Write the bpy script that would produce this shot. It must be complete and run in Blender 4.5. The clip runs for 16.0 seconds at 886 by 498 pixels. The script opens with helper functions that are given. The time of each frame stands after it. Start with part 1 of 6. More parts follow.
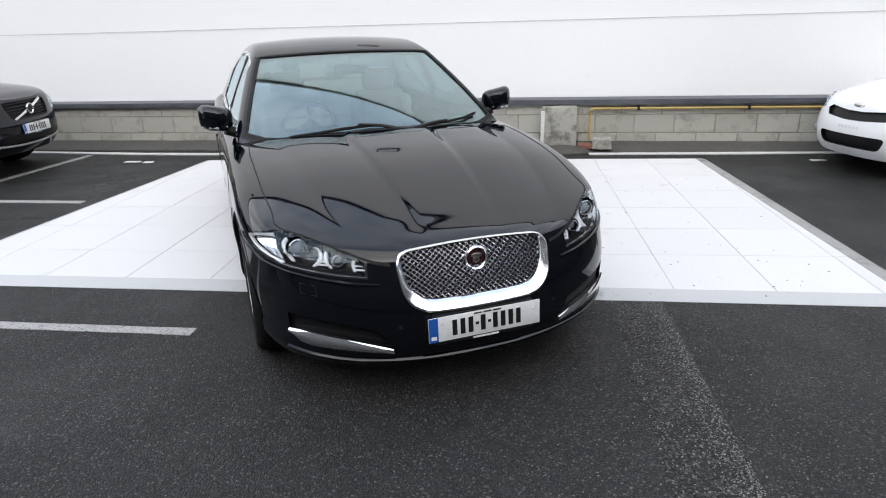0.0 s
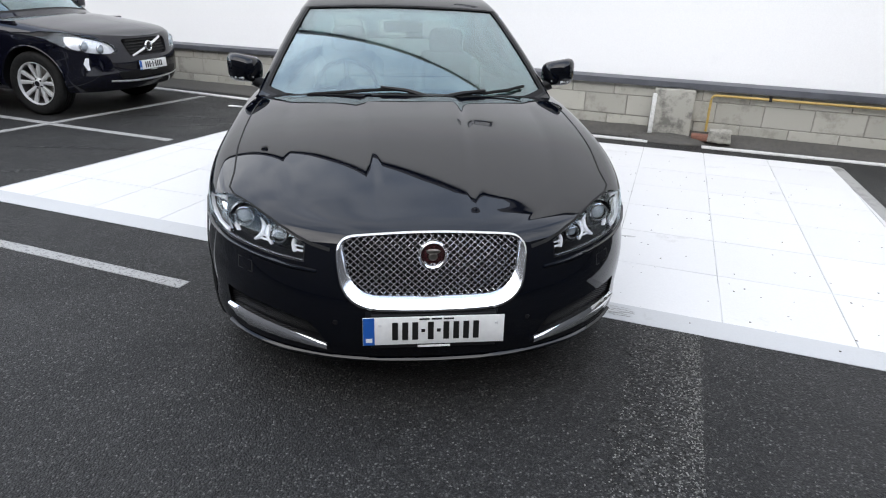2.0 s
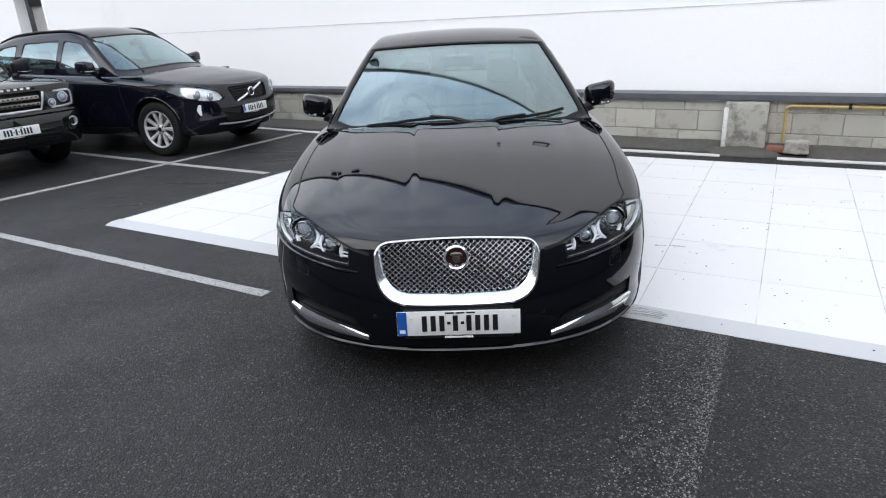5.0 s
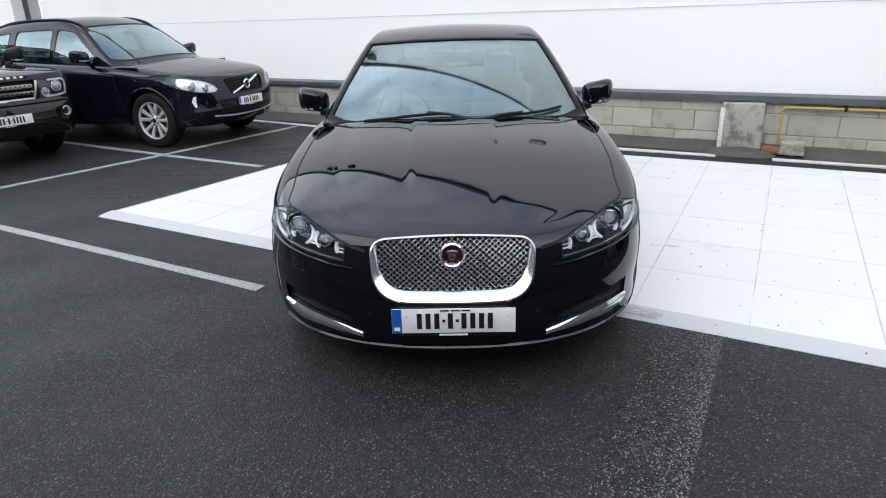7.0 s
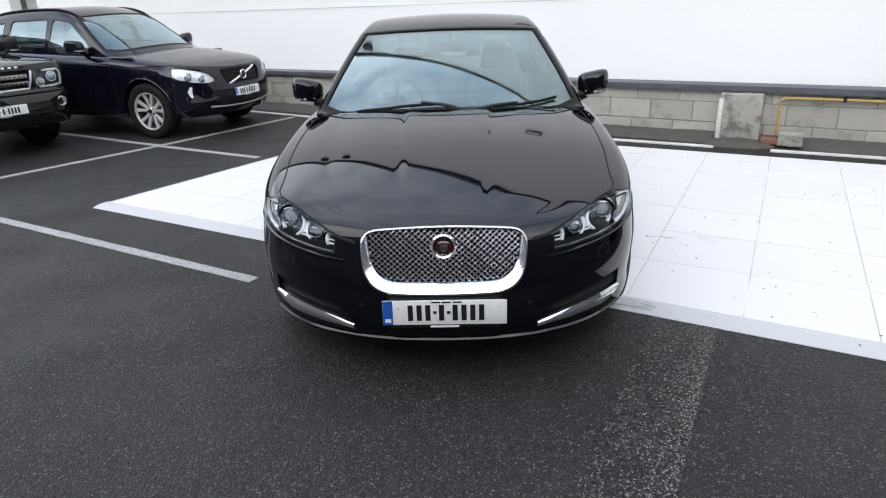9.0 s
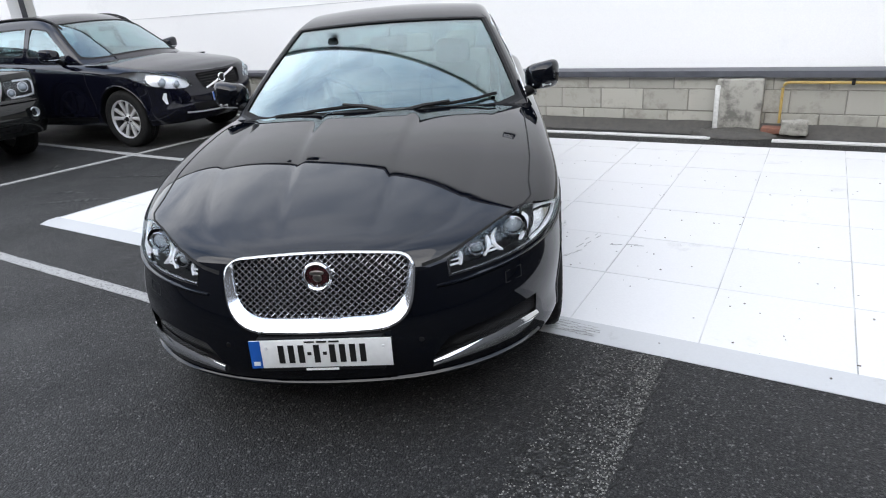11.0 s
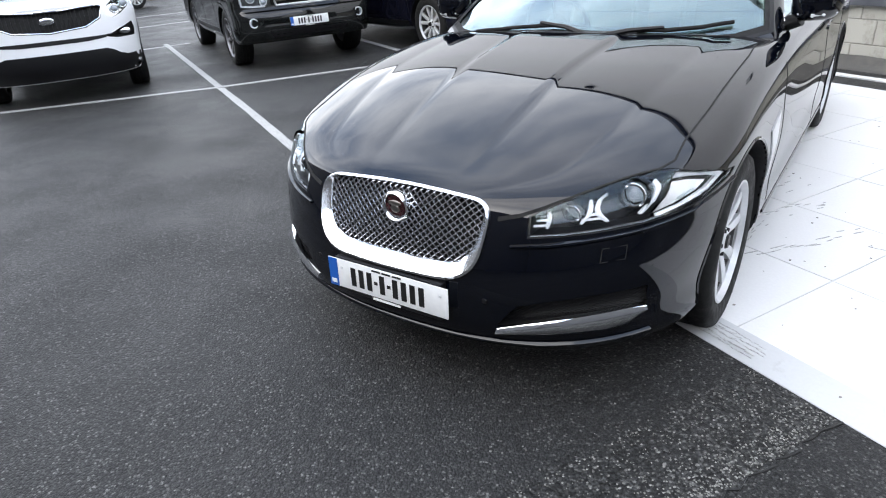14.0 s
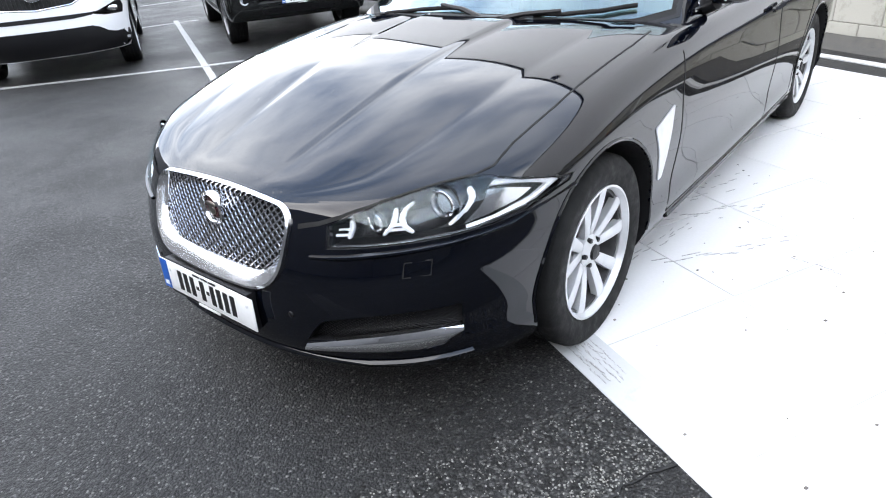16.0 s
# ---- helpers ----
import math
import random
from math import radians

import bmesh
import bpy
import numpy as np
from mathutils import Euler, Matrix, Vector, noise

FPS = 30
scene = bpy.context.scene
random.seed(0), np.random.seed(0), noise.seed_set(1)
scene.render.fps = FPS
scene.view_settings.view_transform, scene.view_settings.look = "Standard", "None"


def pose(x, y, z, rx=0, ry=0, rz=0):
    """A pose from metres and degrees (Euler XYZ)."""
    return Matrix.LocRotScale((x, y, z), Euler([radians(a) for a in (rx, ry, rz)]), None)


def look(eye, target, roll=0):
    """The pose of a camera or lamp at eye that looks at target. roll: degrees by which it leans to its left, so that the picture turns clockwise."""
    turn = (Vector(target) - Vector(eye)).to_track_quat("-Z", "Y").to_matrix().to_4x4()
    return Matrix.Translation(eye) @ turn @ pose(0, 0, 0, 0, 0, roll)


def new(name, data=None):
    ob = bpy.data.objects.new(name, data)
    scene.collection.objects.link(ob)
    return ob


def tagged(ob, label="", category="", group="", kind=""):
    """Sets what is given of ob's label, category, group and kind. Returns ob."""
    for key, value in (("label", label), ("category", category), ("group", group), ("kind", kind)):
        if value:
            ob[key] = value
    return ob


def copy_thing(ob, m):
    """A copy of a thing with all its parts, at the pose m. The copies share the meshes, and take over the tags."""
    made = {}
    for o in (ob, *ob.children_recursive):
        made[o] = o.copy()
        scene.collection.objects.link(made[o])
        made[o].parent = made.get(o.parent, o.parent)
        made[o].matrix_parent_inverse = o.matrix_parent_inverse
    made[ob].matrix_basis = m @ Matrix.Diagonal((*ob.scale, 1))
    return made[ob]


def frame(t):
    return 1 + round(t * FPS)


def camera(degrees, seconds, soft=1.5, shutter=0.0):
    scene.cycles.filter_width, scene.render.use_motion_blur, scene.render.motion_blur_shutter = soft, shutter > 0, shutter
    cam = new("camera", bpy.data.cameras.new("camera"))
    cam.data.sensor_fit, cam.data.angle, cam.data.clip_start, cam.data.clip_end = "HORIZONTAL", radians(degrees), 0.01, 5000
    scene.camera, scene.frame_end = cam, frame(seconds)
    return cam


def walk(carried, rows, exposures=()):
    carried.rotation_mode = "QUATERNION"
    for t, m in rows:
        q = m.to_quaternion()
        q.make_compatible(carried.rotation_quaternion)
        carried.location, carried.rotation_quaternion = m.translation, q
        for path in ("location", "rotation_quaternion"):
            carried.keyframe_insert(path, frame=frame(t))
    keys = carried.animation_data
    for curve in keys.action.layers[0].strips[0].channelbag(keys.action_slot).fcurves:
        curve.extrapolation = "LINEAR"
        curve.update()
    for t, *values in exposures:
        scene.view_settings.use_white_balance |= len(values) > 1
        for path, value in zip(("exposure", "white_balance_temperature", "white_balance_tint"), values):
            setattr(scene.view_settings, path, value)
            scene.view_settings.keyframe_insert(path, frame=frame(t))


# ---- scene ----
cam = camera(70.6, 16.0, soft=1.1)
PATH = [
    (0, (-0.951, -2.243, 1.58), (-0.341, -0.464, 0.902), -1.6),
    (0.5, (-0.804, -2.187, 1.57), (-0.23, -0.403, 0.872), -4.3),
    (1, (-0.641, -1.998, 1.544), (-0.106, -0.231, 0.776), -0.3),
    (1.5, (-0.488, -1.937, 1.548), (-0.099, -0.136, 0.77), -3.1),
    (2, (-0.185, -2.004, 1.531), (0.007, -0.168, 0.761), 1.7),
    (2.5, (-0.035, -2.114, 1.558), (-0.049, -0.265, 0.797), -3.6),
    (3, (-0.018, -2.294, 1.563), (-0.135, -0.44, 0.822), -4.1),
    (3.5, (0.051, -2.355, 1.579), (-0.168, -0.52, 0.812), -4.1),
    (4, (0.103, -2.371, 1.575), (-0.062, -0.512, 0.855), -4.1),
    (4.5, (0.107, -2.378, 1.578), (-0.044, -0.498, 0.913), -4.8),
    (4.7, (0.109, -2.377, 1.572), (-0.026, -0.501, 0.893), -3.4),
    (7, (0.101, -2.363, 1.578), (-0.006, -0.494, 0.877), -1.9),
    (7.5, (0.097, -2.361, 1.577), (-0.013, -0.492, 0.872), -1.8),
    (8, (0.098, -2.362, 1.574), (-0.014, -0.495, 0.865), -1.6),
    (8.5, (0.102, -2.366, 1.579), (-0.011, -0.502, 0.861), -1.7),
    (9, (0.138, -2.346, 1.571), (0.03, -0.486, 0.844), -1.9),
    (9.5, (0.247, -2.31, 1.565), (0.137, -0.448, 0.844), -0.6),
    (10, (0.354, -2.224, 1.55), (0.297, -0.37, 0.801), -1.0),
    (10.2, (0.406, -2.141, 1.533), (0.378, -0.278, 0.806), -2.9),
    (12.3, (1.033, -1.759, 1.496), (0.551, 0.011, 0.698), -4.9),
    (12.5, (1.045, -1.734, 1.472), (0.564, 0.033, 0.668), -5.8),
    (13, (1.093, -1.594, 1.45), (0.338, 0.08, 0.656), -3.1),
    (13.5, (1.185, -1.473, 1.435), (0.269, 0.084, 0.578), -4.5),
    (14, (1.299, -1.366, 1.425), (0.21, 0.057, 0.535), -4.4),
    (14.5, (1.284, -1.247, 1.42), (0.155, 0.171, 0.574), -2.6),
    (15, (1.248, -1.12, 1.399), (0.124, 0.272, 0.505), -3.1),
    (15.5, (1.448, -0.953, 1.375), (0.32, 0.427, 0.466), -3.9),
    (16, (1.731, -0.788, 1.381), (0.554, 0.527, 0.439), -4.9),
]
walk(cam, [(t, look(eye, target, roll)) for t, eye, target, roll in PATH],
     exposures=[(t, e, k, 10) for t, e, k in ((0, -0.30, 7250), (2, -0.2, 7150), (3.4, -0.06, 7100), (4.5, -0.2, 7050), (7, -0.26, 7100), (10, -0.2, 7100), (12.5, -0.12, 7000), (13, 0.0, 7000), (13.5, 0.22, 7000), (14, 0.36, 7000), (14.5, 0.50, 7000), (15.2, 0.54, 7000), (16, 0.71, 7000))])
from mathutils.bvhtree import BVHTree
# --- world, sun, exposure
world = bpy.data.worlds.new("sky")
scene.world = world
world.use_nodes = True
wn, wl = world.node_tree.nodes, world.node_tree.links
bg = wn["Background"]
sky = wn.new("ShaderNodeTexSky")
sky.sky_type = "NISHITA"
sky.sun_disc = False
sky.sun_elevation, sky.sun_rotation = radians(48), radians(200)
sky.air_density, sky.dust_density, sky.ozone_density = 1.0, 0.6, 1.3
wtc = wn.new("ShaderNodeTexCoord")
wmap = wn.new("ShaderNodeMapping")
wmap.inputs["Scale"].default_value = (1.0, 1.0, 2.2)
cloud = wn.new("ShaderNodeTexNoise")
cloud.inputs["Scale"].default_value, cloud.inputs["Detail"].default_value = 1.7, 6
cloud.inputs["Roughness"].default_value = 0.5
ramp = wn.new("ShaderNodeValToRGB")
ramp.color_ramp.elements[0].position, ramp.color_ramp.elements[1].position = 0.37, 0.80
ramp.color_ramp.elements[0].color = (0.06, 0.06, 0.06, 1)
wmix = wn.new("ShaderNodeMixRGB")
wmix.inputs[2].default_value = (16.3, 17.2, 18.7, 1)
wl.new(wtc.outputs["Generated"], wmap.inputs["Vector"])
wl.new(wmap.outputs[0], cloud.inputs["Vector"])
wl.new(cloud.outputs["Fac"], ramp.inputs[0])
height = wn.new("ShaderNodeSeparateXYZ")
thin = wn.new("ShaderNodeMapRange")
thin.inputs["From Min"].default_value, thin.inputs["From Max"].default_value = 0.45, 1.0
thin.inputs["To Min"].default_value, thin.inputs["To Max"].default_value = 1.2, 0.22
cover = wn.new("ShaderNodeMath")
cover.operation, cover.use_clamp = "MULTIPLY", True
wl.new(wtc.outputs["Generated"], height.inputs[0])
wl.new(height.outputs["Z"], thin.inputs["Value"])
wl.new(ramp.outputs[0], cover.inputs[0])
wl.new(thin.outputs[0], cover.inputs[1])
wl.new(cover.outputs[0], wmix.inputs[0])
veil = wn.new("ShaderNodeMixRGB")
veil.inputs[0].default_value, veil.inputs[2].default_value = 0.82, (1.5, 2.35, 4.1, 1)
wl.new(sky.outputs[0], veil.inputs[1])
wl.new(veil.outputs[0], wmix.inputs[1])
wl.new(wmix.outputs[0], bg.inputs["Color"])
bg.inputs["Strength"].default_value = 0.325

sun = new("sun", bpy.data.lights.new("sun", "SUN"))
sun.data.energy, sun.data.angle, sun.data.color = 2.0, radians(80), (1, 0.955, 0.90)
sun.matrix_world = look((-6, -12, 13), (0, 1, 0))

# --- materials
def nodes_of(name):
    m = bpy.data.materials.new(name)
    m.use_nodes = True
    nt = m.node_tree
    return m, nt.nodes, nt.links, nt.nodes["Principled BSDF"]


def plain(name, colour, rough=0.5, metal=0.0, coat=0.0, vary=0.12, scale=30.0, bump=0.0, bscale=200.0, spec=0.5):
    """A surface with soft variation of tone and roughness and, where wanted, fine relief."""
    m, n, l, p = nodes_of(name)
    p.inputs["Metallic"].default_value = metal
    p.inputs["Coat Weight"].default_value = coat
    p.inputs["Coat Roughness"].default_value = 0.02
    p.inputs["Specular IOR Level"].default_value = spec
    tc = n.new("ShaderNodeTexCoord")
    no = n.new("ShaderNodeTexNoise")
    no.inputs["Scale"].default_value, no.inputs["Detail"].default_value = scale, 6
    l.new(tc.outputs["Object"], no.inputs["Vector"])
    mr = n.new("ShaderNodeMapRange")
    mr.inputs["From Min"].default_value, mr.inputs["From Max"].default_value = 0.3, 0.7
    mr.inputs["To Min"].default_value, mr.inputs["To Max"].default_value = 1 - vary, 1 + vary
    l.new(no.outputs["Fac"], mr.inputs["Value"])
    mul = n.new("ShaderNodeVectorMath")
    mul.operation = "SCALE"
    mul.inputs[0].default_value = colour
    l.new(mr.outputs[0], mul.inputs["Scale"])
    l.new(mul.outputs[0], p.inputs["Base Color"])
    rr = n.new("ShaderNodeMath")
    rr.operation = "MULTIPLY"
    rr.inputs[1].default_value = rough
    l.new(mr.outputs[0], rr.inputs[0])
    l.new(rr.outputs[0], p.inputs["Roughness"])
    if bump:
        b = n.new("ShaderNodeTexNoise")
        b.inputs["Scale"].default_value, b.inputs["Detail"].default_value = bscale, 4
        l.new(tc.outputs["Object"], b.inputs["Vector"])
        bp = n.new("ShaderNodeBump")
        bp.inputs["Strength"].default_value, bp.inputs["Distance"].default_value = bump, 0.004
        l.new(b.outputs["Fac"], bp.inputs["Height"])
        l.new(bp.outputs[0], p.inputs["Normal"])
    return m


def paint(name, colour, spots=True):
    """Car paint: dark base under a clear coat, with rain spots and a thin film of dust."""
    m, n, l, p = nodes_of(name)
    p.inputs["Base Color"].default_value = (*colour, 1)
    p.inputs["Roughness"].default_value = 0.35
    p.inputs["Specular IOR Level"].default_value = 0.0
    p.inputs["Coat Weight"].default_value = 1.0
    p.inputs["Coat IOR"].default_value = 1.53
    p.inputs["Coat Roughness"].default_value = 0.015
    tc = n.new("ShaderNodeTexCoord")
    dust = n.new("ShaderNodeTexNoise")
    dust.inputs["Scale"].default_value, dust.inputs["Detail"].default_value = 3.5, 8
    l.new(tc.outputs["Object"], dust.inputs["Vector"])
    mr = n.new("ShaderNodeMapRange")
    mr.inputs["From Min"].default_value, mr.inputs["From Max"].default_value = 0.45, 0.8
    mr.inputs["To Min"].default_value, mr.inputs["To Max"].default_value = 0.0, 0.0012
    l.new(dust.outputs["Fac"], mr.inputs["Value"])
    add = n.new("ShaderNodeMixRGB")
    add.blend_type = "ADD"
    add.inputs[0].default_value = 1
    add.inputs[1].default_value = (*colour, 1)
    l.new(mr.outputs[0], add.inputs[2])
    l.new(add.outputs[0], p.inputs["Base Color"])
    if spots:
        v = n.new("ShaderNodeTexVoronoi")
        v.inputs["Scale"].default_value = 60
        v.inputs["Randomness"].default_value = 1
        l.new(tc.outputs["Object"], v.inputs["Vector"])
        s = n.new("ShaderNodeMapRange")
        s.inputs["From Min"].default_value, s.inputs["From Max"].default_value = 0.0, 0.16
        s.inputs["To Min"].default_value, s.inputs["To Max"].default_value = 1, 0
        l.new(v.outputs["Distance"], s.inputs["Value"])
        gate = n.new("ShaderNodeTexNoise")
        gate.inputs["Scale"].default_value, gate.inputs["Detail"].default_value = 9, 3
        l.new(tc.outputs["Object"], gate.inputs["Vector"])
        gm = n.new("ShaderNodeMapRange")
        gm.inputs["From Min"].default_value, gm.inputs["From Max"].default_value = 0.55, 0.68
        l.new(gate.outputs["Fac"], gm.inputs["Value"])
        mm = n.new("ShaderNodeMath")
        mm.operation = "MULTIPLY"
        l.new(s.outputs[0], mm.inputs[0])
        l.new(gm.outputs[0], mm.inputs[1])
        bp = n.new("ShaderNodeBump")
        bp.inputs["Strength"].default_value, bp.inputs["Distance"].default_value = 0.25, 0.002
        l.new(mm.outputs[0], bp.inputs["Height"])
        l.new(bp.outputs[0], p.inputs["Coat Normal"])
    return m


def glass(name, tint=(0.60, 0.71, 0.71), low=0.12, power=3.3, sheen=(0.84, 0.96, 1.0)):
    m, n, l, p = nodes_of(name)
    out = n["Material Output"]
    tr = n.new("ShaderNodeBsdfTransparent")
    tr.inputs[0].default_value = (*tint, 1)
    gl = n.new("ShaderNodeBsdfGlossy")
    gl.inputs["Color"].default_value = (*sheen, 1)
    gl.inputs["Roughness"].default_value = 0.015
    lw = n.new("ShaderNodeLayerWeight")
    lw.inputs["Blend"].default_value = 0.5
    pw = n.new("ShaderNodeMath")
    pw.operation = "POWER"
    pw.inputs[1].default_value = power
    l.new(lw.outputs["Facing"], pw.inputs[0])
    fr = n.new("ShaderNodeMath")
    fr.operation = "MULTIPLY_ADD"
    fr.inputs[1].default_value, fr.inputs[2].default_value = 0.95, low
    l.new(pw.outputs[0], fr.inputs[0])
    mx = n.new("ShaderNodeMixShader")
    l.new(fr.outputs[0], mx.inputs[0])
    l.new(tr.outputs[0], mx.inputs[1])
    l.new(gl.outputs[0], mx.inputs[2])
    l.new(mx.outputs[0], out.inputs["Surface"])
    return m


def asphalt(name="asphalt", scale=125.0, tones=(0.013, 0.026, 0.043, 0.13), relief=0.0045, gloss=(0.47, 0.64)):
    """Damp dark asphalt: stones of differing tone set in black binder, with broad damp and dry areas."""
    m, n, l, p = nodes_of(name)
    tc = n.new("ShaderNodeTexCoord")
    v = n.new("ShaderNodeTexVoronoi")
    v.inputs["Scale"].default_value = scale
    l.new(tc.outputs["Object"], v.inputs["Vector"])
    cr = n.new("ShaderNodeValToRGB")
    e = cr.color_ramp.elements
    e[0].position, e[0].color = 0.0, (tones[0], tones[0], tones[0] * 1.02, 1)
    e[1].position, e[1].color = 1.0, (tones[3], tones[3], tones[3] * 0.95, 1)
    for at, tone in ((0.5, tones[1]), (0.88, tones[2])):
        mid = e.new(at)
        mid.color = (tone, tone, tone * 0.99, 1)
    sep = n.new("ShaderNodeSeparateColor")
    l.new(v.outputs["Color"], sep.inputs[0])
    l.new(sep.outputs[0], cr.inputs[0])
    binder = n.new("ShaderNodeMapRange")
    binder.inputs["From Min"].default_value, binder.inputs["From Max"].default_value = 0.34, 0.62
    binder.inputs["To Min"].default_value, binder.inputs["To Max"].default_value = 1.0, 0.5
    l.new(v.outputs["Distance"], binder.inputs["Value"])
    big = n.new("ShaderNodeTexNoise")
    big.inputs["Scale"].default_value, big.inputs["Detail"].default_value = 0.55, 6
    l.new(tc.outputs["Object"], big.inputs["Vector"])
    mr = n.new("ShaderNodeMapRange")
    mr.inputs["From Min"].default_value, mr.inputs["From Max"].default_value = 0.3, 0.7
    mr.inputs["To Min"].default_value, mr.inputs["To Max"].default_value = 0.78, 1.18
    l.new(big.outputs["Fac"], mr.inputs["Value"])
    both = n.new("ShaderNodeMath")
    both.operation = "MULTIPLY"
    fine = n.new("ShaderNodeTexNoise")
    fine.inputs["Scale"].default_value, fine.inputs["Detail"].default_value, fine.inputs["Roughness"].default_value = scale * 1.1, 3, 0.75
    l.new(tc.outputs["Object"], fine.inputs["Vector"])
    grit = n.new("ShaderNodeMapRange")
    grit.inputs["From Min"].default_value, grit.inputs["From Max"].default_value = 0.34, 0.66
    grit.inputs["To Min"].default_value, grit.inputs["To Max"].default_value = 0.08, 2.05
    l.new(fine.outputs["Fac"], grit.inputs["Value"])
    worked = n.new("ShaderNodeMath")
    worked.operation = "MULTIPLY"
    l.new(binder.outputs[0], worked.inputs[0])
    l.new(grit.outputs[0], worked.inputs[1])
    l.new(worked.outputs[0], both.inputs[0])
    l.new(mr.outputs[0], both.inputs[1])
    sc = n.new("ShaderNodeVectorMath")
    sc.operation = "SCALE"
    l.new(cr.outputs[0], sc.inputs[0])
    l.new(both.outputs[0], sc.inputs["Scale"])
    l.new(sc.outputs[0], p.inputs["Base Color"])
    p.inputs["Specular IOR Level"].default_value = 0.31
    wet = n.new("ShaderNodeTexNoise")
    wet.inputs["Scale"].default_value, wet.inputs["Detail"].default_value = 1.3, 5
    l.new(tc.outputs["Object"], wet.inputs["Vector"])
    wr = n.new("ShaderNodeMapRange")
    wr.inputs["From Min"].default_value, wr.inputs["From Max"].default_value = 0.35, 0.65
    wr.inputs["To Min"].default_value, wr.inputs["To Max"].default_value = gloss
    l.new(wet.outputs["Fac"], wr.inputs["Value"])
    l.new(wr.outputs[0], p.inputs["Roughness"])
    bp = n.new("ShaderNodeBump")
    bp.inputs["Strength"].default_value, bp.inputs["Distance"].default_value = 1.0, relief
    bp.invert = True
    rise = n.new("ShaderNodeMath")
    rise.operation = "MULTIPLY_ADD"
    rise.inputs[1].default_value = -0.9
    l.new(fine.outputs["Fac"], rise.inputs[0])
    l.new(v.outputs["Distance"], rise.inputs[2])
    l.new(rise.outputs[0], bp.inputs["Height"])
    l.new(bp.outputs[0], p.inputs["Normal"])
    return m


def island_tone(name, colour, low, high, rough=0.8):
    """Many small stones in one mesh, each of its own tone."""
    m, n, l, p = nodes_of(name)
    geo = n.new("ShaderNodeNewGeometry")
    mr = n.new("ShaderNodeMapRange")
    mr.inputs["To Min"].default_value, mr.inputs["To Max"].default_value = low, high
    l.new(geo.outputs["Random Per Island"], mr.inputs["Value"])
    mul = n.new("ShaderNodeVectorMath")
    mul.operation = "SCALE"
    mul.inputs[0].default_value = colour
    l.new(mr.outputs[0], mul.inputs["Scale"])
    l.new(mul.outputs[0], p.inputs["Base Color"])
    p.inputs["Roughness"].default_value = rough
    return m


def worn(name, colour, under, keep=0.5, scale=30.0, rough=0.6):
    """Paint worn down to what lies under it."""
    m, n, l, p = nodes_of(name)
    tc = n.new("ShaderNodeTexCoord")
    a = n.new("ShaderNodeTexNoise")
    a.inputs["Scale"].default_value, a.inputs["Detail"].default_value = scale, 8
    a.inputs["Roughness"].default_value = 0.7
    l.new(tc.outputs["Object"], a.inputs["Vector"])
    cr = n.new("ShaderNodeValToRGB")
    cr.color_ramp.elements[0].position, cr.color_ramp.elements[1].position = keep - 0.07, keep + 0.07
    cr.color_ramp.elements[0].color, cr.color_ramp.elements[1].color = (*under, 1), (*colour, 1)
    l.new(a.outputs["Fac"], cr.inputs[0])
    l.new(cr.outputs[0], p.inputs["Base Color"])
    p.inputs["Roughness"].default_value = rough
    bp = n.new("ShaderNodeBump")
    bp.inputs["Strength"].default_value, bp.inputs["Distance"].default_value = 0.4, 0.003
    l.new(a.outputs["Fac"], bp.inputs["Height"])
    l.new(bp.outputs[0], p.inputs["Normal"])
    return m


